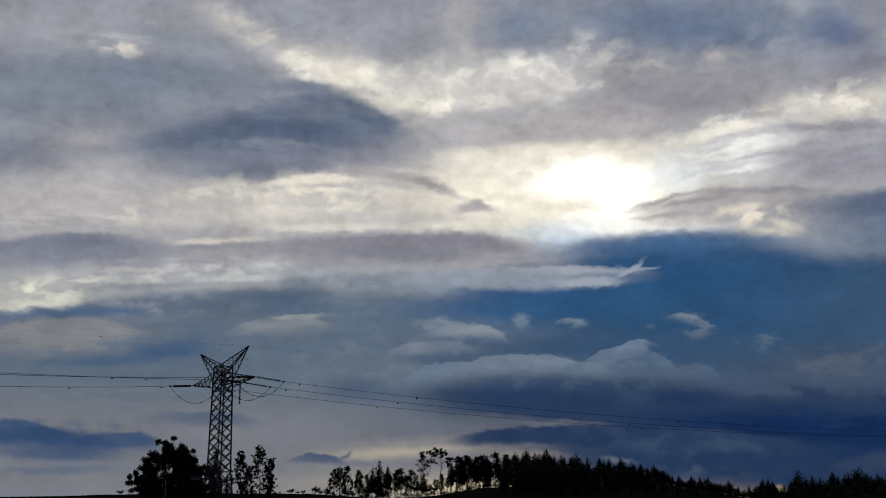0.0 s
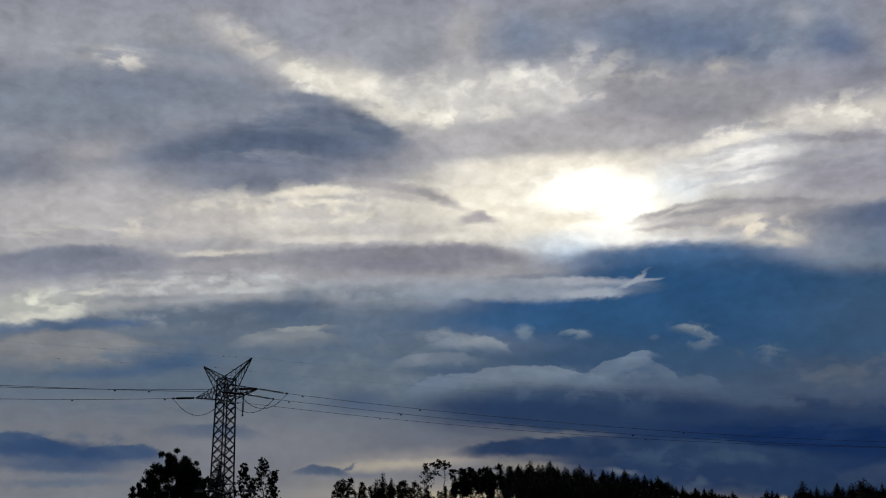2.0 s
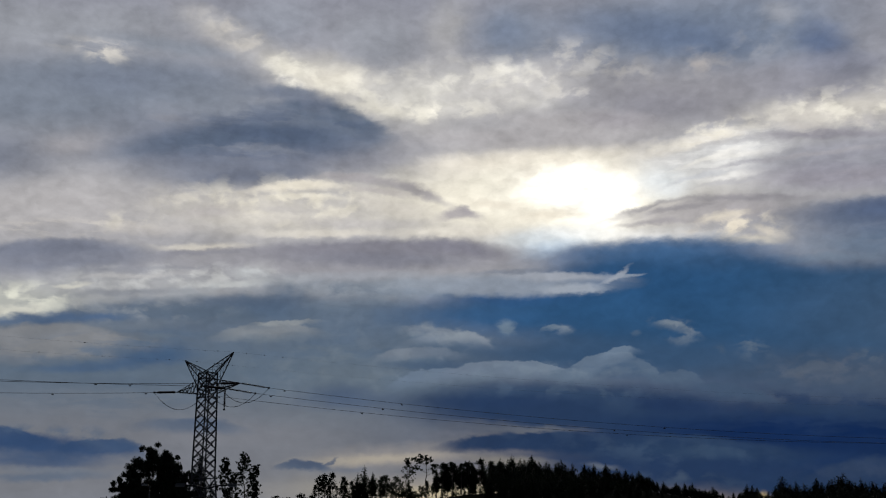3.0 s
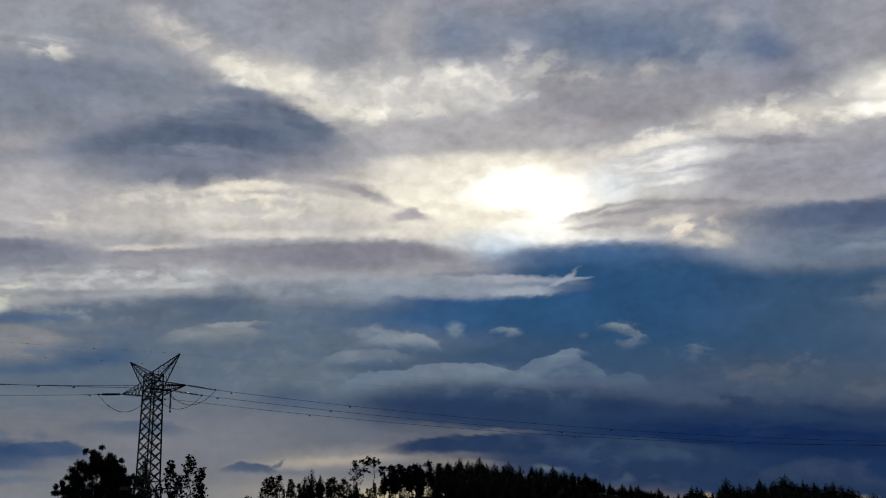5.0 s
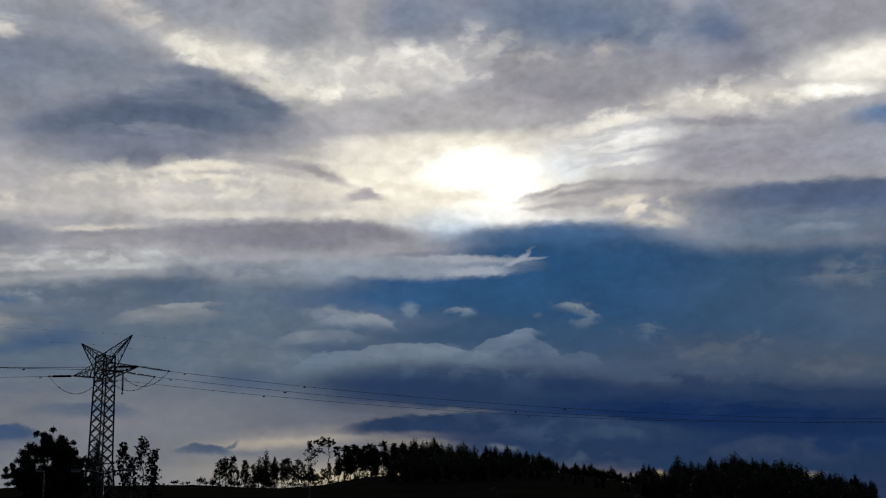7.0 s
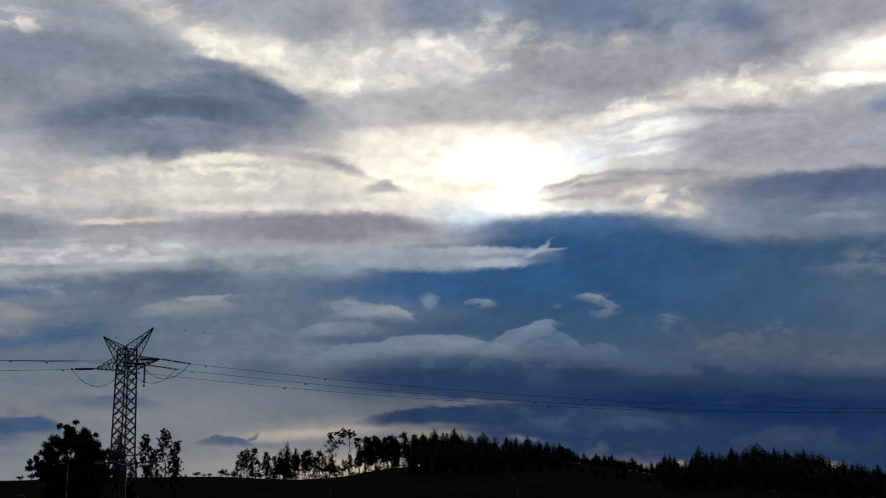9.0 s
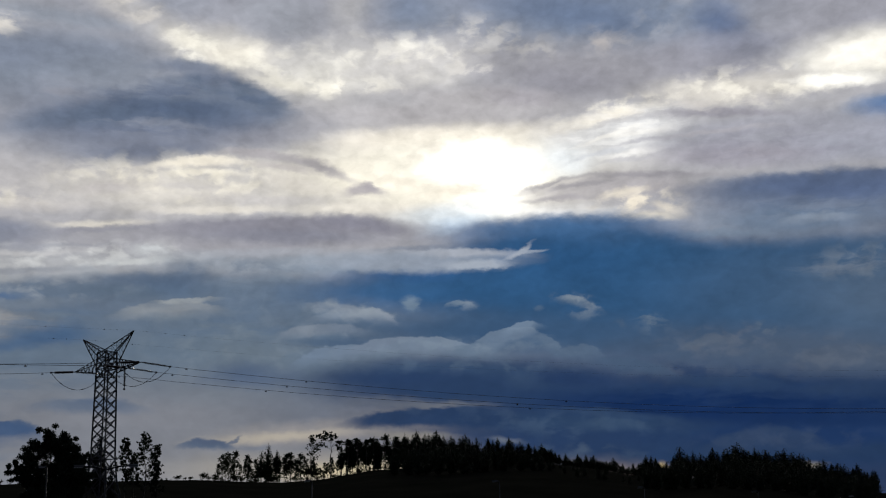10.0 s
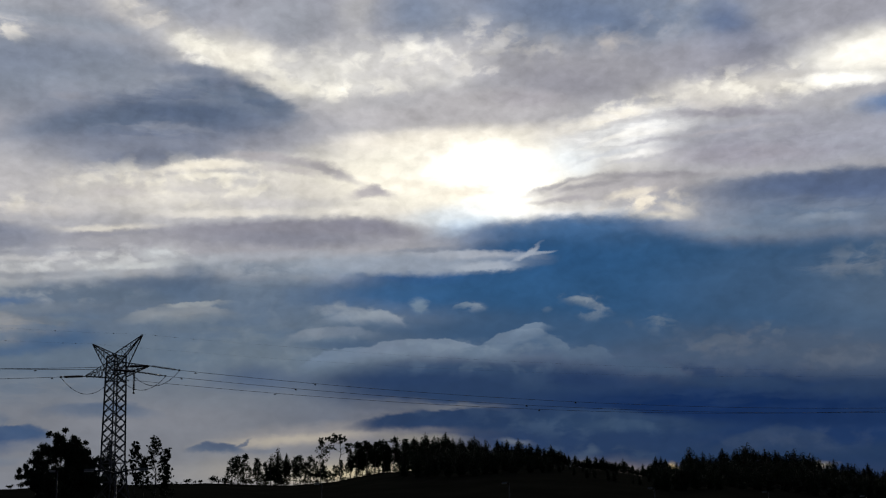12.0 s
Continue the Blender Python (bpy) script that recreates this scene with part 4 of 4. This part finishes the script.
def cable(name, points, radius, label, marks=(), mark_size=0.2, group="", hang=0.25):
    """A hanging cable with clamps or markers at the fractions given."""
    o = Vector(points[0])
    th = thing(name, Matrix.Translation(o), label, "cable", group)
    pts = [Vector(p) - o for p in points]
    part("wire", tubes_mesh("wire", [tube(pts, [radius] * len(pts), 4)], CABLE), None, th)
    for u in marks:
        i = u * (len(pts) - 1)
        k = min(int(i), len(pts) - 2)
        p = pts[k].lerp(pts[k + 1], i - k)
        way = (pts[k + 1] - pts[k]).normalized()
        body = tube([p - way * mark_size - Vector((0, 0, hang)), p + way * mark_size - Vector((0, 0, hang))],
                    [mark_size * 0.55] * 2, 6)
        stem = tube([p, p - Vector((0, 0, hang))], [0.05, 0.05], 4)
        part("damper", tubes_mesh("damper", [body, stem], STEEL), None, th)
    return th


def build_lines():
    pins = ((11.6, 0, TOP - 7.1), (-11.6, 0, TOP - 7.1), (7.0, 0, TOP - 7.9))
    marks = ((0.01, 0.088, 0.275), (0.01, 0.11, 0.31), (0.01, 0.085, 0.25))
    drops = (0.9, 0.4, 0.9)
    for i, (pin, mk) in enumerate(zip(pins, marks)):
        p = on_pylon(*pin)
        out = p + LINE_OUT * 6.3 - Vector((0, 0, drops[i]))
        back = p + LINE_IN * 5.6 - Vector((0, 0, (0.5, 0.5, -0.1)[i]))
        for end in (out, back):
            disc_string(p, end, "insulator", "dark strain insulator string pulled tight from the crossarm")
        far = out + LINE_OUT * 335
        cable("conductor", sagged(out, far, 8.6), 0.040, "thin grey overhead conductor sagging from the pylon", mk, 0.22,
              "overhead conductors")
        far = back + LINE_IN * 200
        cable("conductor", sagged(back, far, (4.8, 4.8, 3.4)[i]), 0.045, "thin grey overhead conductor sagging from the pylon",
              (0.01, (0.135, 0.117, 0.085)[i]), 0.22, "overhead conductors")
        # slack jumper below the arm joins the two spans
        loop = sagged(back, out, 3.7, 30)
        cable("jumper", loop, 0.05, "slack jumper loop with spacers under the crossarm", (0.2, 0.4, 0.62, 0.82), 0.18,
              "jumper loops", 0.0)
    # hanging string with a weight that steadies a jumper
    p = on_pylon(6.4, 0, TOP - 7.9)
    disc_string(p, p - Vector((0, 0, 4.6)), "insulator", "dark insulator string hanging with a counterweight")
    for s in (1, -1):
        e = on_pylon(s * 9.0, 0, TOP)
        for way, sag in ((LINE_OUT, 7.0), (LINE_IN, 3.0)):
            marks = (0.008, 0.02, 0.032) if way is LINE_OUT else (0.02, 0.035, 0.1, 0.17)
            cable("earth_wire", sagged(e, e + way * (335 if way is LINE_OUT else 200) + Vector((0, 0, 1.0)), sag), 0.007,
                  "very thin earth wire with small dampers at the ear", marks, 0.13, "earth wires", 0.0)


build_lines()


# ---- trees ----
def leaves(rng, clumps, size, flat_z=0.75):
    """Vertices and faces of loose leaf sprays: rows of (centre, radius, count)."""
    verts, faces = [], []
    for c, rad, count in clumps:
        d = rng.normal(size=(count, 3))
        d /= np.linalg.norm(d, axis=1)[:, None]
        p = np.array(c) + d * (rad * np.minimum(0.7 * np.abs(rng.normal(size=(count, 1))), 1.15)) * np.array((1, 1, flat_z))
        u = rng.normal(size=(count, 3))
        u /= np.linalg.norm(u, axis=1)[:, None]
        v = np.cross(u, rng.normal(size=(count, 3)))
        v /= np.linalg.norm(v, axis=1)[:, None]
        s = size * (0.6 + 0.8 * rng.random((count, 1)))
        quad = np.stack([p - u * s, p + v * s * 0.45, p + u * s, p - v * s * 0.45], 1).reshape(-1, 3)
        o = len(verts)
        verts += quad.tolist()
        faces += [(o + 4 * i, o + 4 * i + 1, o + 4 * i + 2, o + 4 * i + 3) for i in range(count)]
    return verts, faces


def limb(rng, a, b, r0, r1, wob=0.06, n=5):
    a, b = Vector(a), Vector(b)
    pts = []
    for i in range(n + 1):
        p = a.lerp(b, i / n)
        if 0 < i < n:
            p += Vector(rng.normal(size=3)) * wob * (b - a).length * 0.5
        pts.append(p)
    return tube(pts, [r0 + (r1 - r0) * i / n for i in range(n + 1)], 6)


def make_tree(name, wood, clumps, leaf, leaf_size, bark, label, category, rng, group):
    th = thing(name, Matrix.Identity(4), label, category, group)
    if name == "great_eucalyptus":
        part("trunk", tubes_mesh("trunk", wood[:1], bark), None, th)
        for w in wood[1:]:
            part("limb", tubes_mesh("limb", [w], bark), None, th)
    else:
        part("trunk", tubes_mesh("trunk", wood, bark), None, th)
    v, f = leaves(rng, clumps, leaf_size)
    part("crown", raw_mesh("crown", v, f, leaf), None, th)
    return th


def slim_gum(seed, height=16.0, bare=0.45, spread=2.2, thin=1.0, lean=0.3):
    """A slender eucalyptus: bare stem, tufts of leaf on short rising limbs."""
    rng = np.random.default_rng(seed)
    top = Vector((rng.normal() * lean, rng.normal() * lean, height))
    wood = [limb(rng, (0, 0, -0.6), top, 0.22, 0.04, 0.02, 8)]
    clumps = [((top.x, top.y, height - 0.5), 0.8, int(50 * thin))]
    n = int(17 * (1 - bare) * 2)
    for i in range(n):
        u = bare + (1 - bare) * (i + rng.random()) / n
        start = top * u
        prof = math.sin(math.pi * min(1, 0.25 + 0.8 * (u - bare) / (1 - bare))) ** 0.8
        a = rng.random() * 2 * math.pi
        reach = spread * prof * (0.45 + 0.65 * rng.random())
        end = start + Vector((math.cos(a) * reach, math.sin(a) * reach, 0.5 * reach + 0.3))
        wood.append(limb(rng, start, end, 0.07, 0.02, 0.1, 3))
        for j in range(9):
            c = end + Vector(rng.normal(size=3)) * 0.55
            clumps.append((tuple(c), 0.18 + 0.27 * rng.random(), int(18 * thin)))
        if rng.random() < 0.5:
            clumps.append((tuple(start.lerp(end, 0.55)), 0.5, int(25 * thin)))
    for i in range(int(5 * thin)):
        u = 0.12 + 0.3 * rng.random()
        a = rng.random() * 2 * math.pi
        c = top * u + Vector((math.cos(a), math.sin(a), 0.2)) * 0.6
        clumps.append((tuple(c), 0.5, 14))
    return make_tree("eucalyptus_tree", wood, clumps, EUC, 0.20, PALE_BARK,
                     "slender eucalyptus with a bare stem and tufted dark crown", "tree", rng, "trees along the ridge")


def ragged_cone(rng, height, bare, spread, count, power):
    """Leaf places inside a pointed, uneven crown, as one-leaf clumps."""
    shift = rng.random(3) * 50
    rows = []
    while len(rows) < count:
        u = 1 - (1 - bare) * math.sqrt(rng.random())
        u = bare + (u - bare) * (0.35 + 0.65 * rng.random() ** 0.3)
        a = rng.random() * 2 * math.pi
        rough = 0.5 + 0.9 * noise.noise((math.cos(a) * 1.6 + shift[0], math.sin(a) * 1.6 + shift[1], u * 9 + shift[2]))
        lobe = 0.86 + 0.14 * math.sin(u * 38 + 3 * math.sin(a + shift[0]))
        edge = (spread * ((1 - u) / (1 - bare)) ** power + 0.12) * max(rough, 0.12) * 1.35 * lobe
        if u < bare + 0.1:
            edge *= 0.55
        r = edge * rng.random() ** 0.45
        rows.append(((math.cos(a) * r, math.sin(a) * r, u * height - 0.18 * r), 0.22, 1))
    return rows


def cone_gum(seed, height=16.0, bare=0.2, spread=3.4):
    """A plantation tree with a pointed, ragged crown."""
    rng = np.random.default_rng(seed)
    wood = [limb(rng, (0, 0, -0.6), (0, 0, height), 0.24, 0.03, 0.012, 8)]
    for i in range(26):
        u = bare + (1 - bare) * (i + rng.random()) / 26
        reach = 0.6 * spread * (1 - u) / (1 - bare) + 0.1
        a = rng.random() * 2 * math.pi
        start = Vector((0, 0, u * height))
        wood.append(limb(rng, start, start + Vector((math.cos(a) * reach, math.sin(a) * reach, 0.2 * reach)), 0.05, 0.015, 0.08, 2))
    return make_tree("plantation_tree", wood, ragged_cone(rng, height, bare, spread, 5200, 0.62 if seed % 2 else 0.48), PINE, 0.23, BARK,
                     "dark pointed plantation tree on the hill", "tree", rng, "trees on the wooded hill")


def dense_tree(seed, height=15.0, spread=3.4):
    """A broad tree with foliage nearly to the ground."""
    rng = np.random.default_rng(seed)
    wood = [limb(rng, (0, 0, -0.6), (0, 0, height * 0.95), 0.3, 0.05, 0.02, 6)]
    for i in range(24):
        u = 0.05 + 0.9 * (i + rng.random()) / 24
        reach = 0.6 * spread * (1 - u) ** 0.6
        a = rng.random() * 2 * math.pi
        start = Vector((0, 0, u * height))
        wood.append(limb(rng, start, start + Vector((math.cos(a) * reach, math.sin(a) * reach, 0.4 * reach)), 0.06, 0.02, 0.08, 2))
    return make_tree("forest_tree", wood, ragged_cone(rng, height, 0.03, spread, 6000, 0.5), PINE, 0.24, BARK,
                     "dense dark forest tree leafy almost to the ground", "tree", rng, "trees on the wooded hill")


def broad_gum(seed):
    """The great eucalyptus beside the pylon: forking limbs, heavy lumpy crown."""
    rng = np.random.default_rng(seed)
    wood, clumps = [], []
    fork = Vector((0.2, 0, 3.2))
    wood.append(limb(rng, (0, 0, -0.8), fork, 0.75, 0.6, 0.03, 4))
    heads = ((-7.6, 0.5, 9.6, 1.1), (-6.0, -1, 8.6, 1.6), (-4.8, 1, 11.6, 1.9), (-2.6, 0, 13.0, 1.9), (-0.6, -1, 14.4, 1.8),
             (0.6, 1, 13.0, 1.9), (2.6, 0, 14.0, 1.7), (3.9, -0.6, 12.0, 1.8), (5.2, 0.6, 10.4, 1.5), (6.4, 0, 8.4, 1.6),
             (-3.4, -2, 9.0, 2.0), (0, 2, 10.0, 2.2), (2.4, -2, 9.6, 2.1), (-1.4, -2.5, 7.0, 2.2), (3.6, 2, 7.2, 2.0),
             (-3.6, 2.2, 6.2, 1.9), (1.0, -3, 5.6, 2.1), (5.2, -1, 5.6, 1.5), (-5.2, 0, 4.2, 1.4), (-1, 0, 3.6, 2.2), (3, 1, 3.4, 1.9), (-3.2, 0, 4.4, 2.0), (0.5, 0, 8.0, 2.2), (3.4, 0, 10, 1.8), (-4.4, 1, 7.6, 1.9))
    for x, y, z, r in heads:
        end = Vector((x, y, z))
        wood.append(limb(rng, fork, end, 0.3, 0.06, 0.09, 6))
        for j in range(15):
            c = end + Vector(rng.normal(size=3)) * r * 0.56
            clumps.append((tuple(c), r * (0.28 + 0.26 * rng.random()), 260))
        clumps.append(((x * 0.9, y * 0.9, z - 0.25 * r), r * 0.95, 900))
    for x, z in ((-5.8, 1.2), (-5.2, 2.2), (-4.0, 1.6), (5.2, 1.8), (6.2, 2.4)):
        clumps.append(((x, 0, z), 1.0, 120))
    return make_tree("great_eucalyptus", wood, clumps, EUC, 0.22, BARK,
                     "large spreading eucalyptus with a heavy lumpy crown beside the pylon", "tree", rng, "")


def shrub(seed, size=1.2):
    rng = np.random.default_rng(seed)
    wood, clumps = [], []
    for i in range(7):
        end = Vector((rng.normal() * 0.6, rng.normal() * 0.6, 0.7 + 0.9 * rng.random())) * size
        wood.append(limb(rng, (0, 0, -0.3), end, 0.05, 0.015, 0.1, 3))
        clumps.append((tuple(end), 0.55 * size, 45))
    return make_tree("shrub", wood, clumps, SHRUB, 0.2, BARK, "small leafy shrub on the ridge", "shrub", rng, "shrubs on the ridge")


PLACED = random.Random(5)


def plant(proto, height, az_deg, top_el, dist, used, wide=1.0):
    """Sets a tree so that its top stands at that elevation seen from the knoll."""
    at = spot(az_deg, dist)
    want = EYE.z + dist * math.tan(radians(top_el)) - at.z
    k = max(want, 1.0) / height
    turn = PLACED.uniform(0, 360)
    w = k * wide * PLACED.uniform(0.9, 1.12)
    m = Matrix.LocRotScale(at, Euler((0, 0, radians(turn))), (w, w, k))
    if proto not in used:
        used.append(proto)
        proto.matrix_world = m
        proto.rotation_mode = "XYZ"
        return proto
    ob = copy_thing(proto, Matrix.Identity(4))
    ob.matrix_basis = m
    return ob


USED = []
great = broad_gum(3)
plant(great, 16.2, -19.0, 4.2, 252, USED, 0.75)
great.rotation_euler = (0, 0, radians(17))
GUMS = [slim_gum(11, bare=0.4, thin=2.0), slim_gum(12, bare=0.33, spread=2.6, thin=1.9), slim_gum(13, bare=0.45, spread=2.1, thin=2.0),
        slim_gum(14, bare=0.26, spread=2.1, thin=2.1)]
ROUND = slim_gum(21, bare=0.6, spread=4.6, thin=4.5)
OPEN = slim_gum(22, bare=0.3, spread=3.0, thin=1.1)
CONES = [cone_gum(31), cone_gum(32, spread=3.9), cone_gum(33, bare=0.12, spread=3.6), cone_gum(34, bare=0.3, spread=2.7)]
DENSE = [dense_tree(41, spread=4.2), dense_tree(42, spread=3.6), dense_tree(43, spread=5.0)]
BUSH = [shrub(51), shrub(52, 1.2), shrub(53, 1.2)]

# slim trees round the pylon
for proto, a, e, d, w in ((CONES[3], -16.95, 4.15, 262, 0.65), (GUMS[0], -15.75, 3.6, 266, 0.75), (OPEN, -14.75, 3.84, 264, 0.95),
                          (GUMS[3], -14.25, 3.3, 268, 0.8), (GUMS[2], -15.3, 2.9, 270, 0.8), (CONES[2], -16.35, 2.9, 260, 0.7),
                          (GUMS[1], -17.4, 3.0, 264, 1.0)):
    plant(proto, 16.0, a, e, d, USED, w)
# thin row on the ridge
ROW = ((-11.14, 2.88), (-10.84, 2.95), (-10.42, 3.02), (-9.91, 2.83), (-9.25, 3.1), (-8.91, 3.46), (-8.49, 3.14), (-8.04, 2.85),
       (-7.82, 2.9), (-7.34, 2.85), (-5.09, 3.47), (-4.52, 3.51), (-4.1, 3.45), (-3.56, 3.7), (-3.23, 3.68), (-2.63, 3.57), (-2.21, 3.52))
for i, (a, e) in enumerate(ROW):
    proto = CONES[(i + 1) % 4] if i in (4, 5, 6, 13) else GUMS[i % 4]
    plant(proto, 16.0, a, e, 448 + 6 * (i % 3), USED, 1.25)
plant(OPEN, 16.0, -6.85, 3.7, 446, USED, 1.0)
plant(ROUND, 16.0, -5.89, 3.8, 444, USED, 1.15)
for i in range(16):
    proto = GUMS[(i * 3 + 1) % 4] if i % 3 else CONES[3]
    plant(proto, 16.0, -5.3 + i * 0.2 + PLACED.uniform(-0.07, 0.07), PLACED.uniform(3.15, 3.55), 452 + 4 * (i % 4), USED, 1.2)
for i in range(40):
    a = -11.2 + i * 0.235 + PLACED.uniform(-0.15, 0.15)
    plant(GUMS[i % 4], 16.0, a, PLACED.uniform(2.2, 2.75) + (0.6 if a > -5.3 else 0), PLACED.uniform(452, 470), USED, 1.05)
# wooded hill
HILL = ((-1.59, 3.93), (-1.16, 3.74), (-0.97, 3.73), (-0.59, 3.91), (0.16, 3.62), (0.87, 3.7), (1.43, 3.5), (2.0, 3.47), (2.47, 3.46),
        (3.05, 3.47), (3.59, 3.27), (4.01, 3.17), (4.64, 3.11), (5.12, 2.86), (5.81, 2.62), (6.41, 2.54), (6.82, 2.5), (7.19, 2.49),
        (8.15, 2.33), (8.59, 2.0), (9.09, 2.04))
EAST = ((9.74, 2.39), (11.39, 2.84), (12.35, 2.5), (12.94, 2.62), (13.65, 2.68), (14.11, 2.99), (14.91, 2.56), (15.43, 2.54),
        (16.03, 2.48), (16.28, 2.43), (16.62, 2.37), (16.96, 2.36), (18.02, 1.89), (18.63, 1.78), (18.92, 1.73), (19.49, 1.63))
for i, (a, e) in enumerate(HILL):
    plant(CONES[i % 4], 15.6, a, e, 440 + 4 * (i % 4), USED, 1.6)
for i, (a, e) in enumerate(EAST):
    plant((DENSE[i % 3] if i % 3 else CONES[i % 4]), 15.5, a, e, 392 + 5 * (i % 4), USED, 1.7)
LINE = HILL + EAST
for row in range(3):
    for i in range((92, 62, 46)[row]):
        a = -2.2 + (i + PLACED.uniform(-0.35, 0.35)) * 22.8 / (92, 62, 46)[row]
        top = float(np.interp(a, [p[0] for p in LINE], [p[1] for p in LINE]))
        if 10.35 < a < 10.95:
            top -= 0.45
        drop = 0.1 + 0.34 * PLACED.random() ** 1.3 + 0.18 * row
        kind = PLACED.choice(CONES) if row == 0 else PLACED.choice(CONES[1:3] + DENSE)
        dist = (450 if a < 9.5 else 405) - 14 * row + PLACED.uniform(-4, 4)
        plant(kind, 15.7, a, max(top - drop, 0.9), dist, USED, PLACED.uniform(1.2, 2.1))
# close-set young trees on the falling shoulder of the hill
for i in range(48):
    a = 4.5 + i * 0.115 + PLACED.uniform(-0.05, 0.05)
    top = float(np.interp(a, [p[0] for p in LINE], [p[1] for p in LINE]))
    plant(PLACED.choice(CONES[:3] + DENSE[1:]), 15.7, a, top - PLACED.uniform(0.08, 0.4), 436 + PLACED.uniform(-6, 6), USED, PLACED.uniform(2.0, 2.9))
# the wooded face of the hill below the crest
for row in range(3):
    for i in range(42):
        a = -2.6 + i * 0.55 + PLACED.uniform(-0.2, 0.2)
        dist = 402 - 26 * row - (14 if a > 9 else 0) + PLACED.uniform(-8, 8)
        at = spot(a, dist)
        top = float(np.interp(a, [p[0] for p in LINE], [p[1] for p in LINE]))
        foot = math.degrees(math.atan2(at.z - EYE.z, dist))
        plant(PLACED.choice(DENSE), 15.5, a, min(foot + PLACED.uniform(1.0, 1.5), top - 0.55), dist, USED, 1.4)
# shrubs on the crest
for a, e in ((-13.74, 1.82), (-13.26, 1.95), (-12.9, 1.85), (-12.66, 1.88), (-12.12, 2.05), (-11.8, 1.9), (-11.5, 2.0), (-10.6, 1.95),
             (-9.6, 2.0), (-8.7, 1.9), (-7.0, 2.2), (-6.5, 2.1), (-20.9, 1.95), (-21.3, 1.85), (-14.3, 1.9)):
    plant(PLACED.choice(BUSH), 1.9, a, e, 446, USED, PLACED.uniform(0.9, 1.4))


# undergrowth between the stems of the thin row
for i in range(24):
    a = -11.6 + i * 0.36 + PLACED.uniform(-0.1, 0.1)
    at = spot(a, 450)
    foot = math.degrees(math.atan2(at.z - EYE.z, 450))
    plant(PLACED.choice(BUSH), 1.9, a, foot + PLACED.uniform(0.08, 0.28), 450 + PLACED.uniform(-3, 6), USED, PLACED.uniform(0.9, 1.5))


# ---- street lamps in the valley ----
def street_lamp(az_deg, head_el, dist, arms=1, reach=0.0):
    at = spot(az_deg, dist)
    height = EYE.z + dist * math.tan(radians(head_el)) - at.z
    th = thing("street_lamp", pose(at.x, at.y, at.z, 0, 0, -az_deg), "tall grey street lamp with a pale flat head, unlit", "street lamp",
               "street lamps in the valley")
    part("base_plate", tubes_mesh("base_plate", [tube([(0, 0, -0.2), (0, 0, 0.5)], [0.16, 0.13], 10)], POST), None, th)
    part("pole", tubes_mesh("pole", [tube([(0, 0, 0.3), (0, 0, height * 0.5), (0, 0, height)], [0.085, 0.07, 0.05], 10)], POST), None, th)
    for s in ((-1,) if arms == 1 else (-1, 1)):
        arm = tube([(0, 0, height - 0.15), (s * (0.15 + reach * 0.5), 0, height + 0.02), (s * (0.3 + reach), 0, height + 0.05)], [0.05, 0.045, 0.04], 8)
        ob = part("arm", tubes_mesh("arm", [arm], POST), None, th)
        bm = bmesh.new()
        bmesh.ops.create_cube(bm, size=1.0)
        bmesh.ops.scale(bm, vec=(0.62, 0.30, 0.12), verts=bm.verts)
        bmesh.ops.translate(bm, vec=(s * (0.42 + reach), 0, height + 0.07), verts=bm.verts)
        bmesh.ops.bevel(bm, geom=bm.edges[:], offset=0.05, segments=2, affect="EDGES")
        head = part("head", bm, LAMP, th, "pale flat lamp head")
        bm = bmesh.new()
        bmesh.ops.create_cube(bm, size=1.0)
        bmesh.ops.scale(bm, vec=(0.5, 0.24, 0.05), verts=bm.verts)
        bmesh.ops.translate(bm, vec=(s * (0.45 + reach), 0, height - 0.02), verts=bm.verts)
        part("lens", bm, LENS, head)


for a, e, d in ((-19.27, 2.43, 105), (-21.11, 0.97, 125), (-11.14, 0.6, 140), (-2.95, 0.28, 150), (2.49, 1.31, 115), (9.57, 0.82, 125),
                (14.92, 0.47, 135), (-6.78, 1.55, 110), (2.96, -0.34, 160), (9.72, -0.26, 165), (13.61, -0.4, 160), (16.84, -0.53, 160),
                (19.28, 0.13, 140)):
    street_lamp(a, e, d)
street_lamp(3.61, 0.0, 150, 2)
street_lamp(-16.6, 2.42, 66, 2, 1.0)
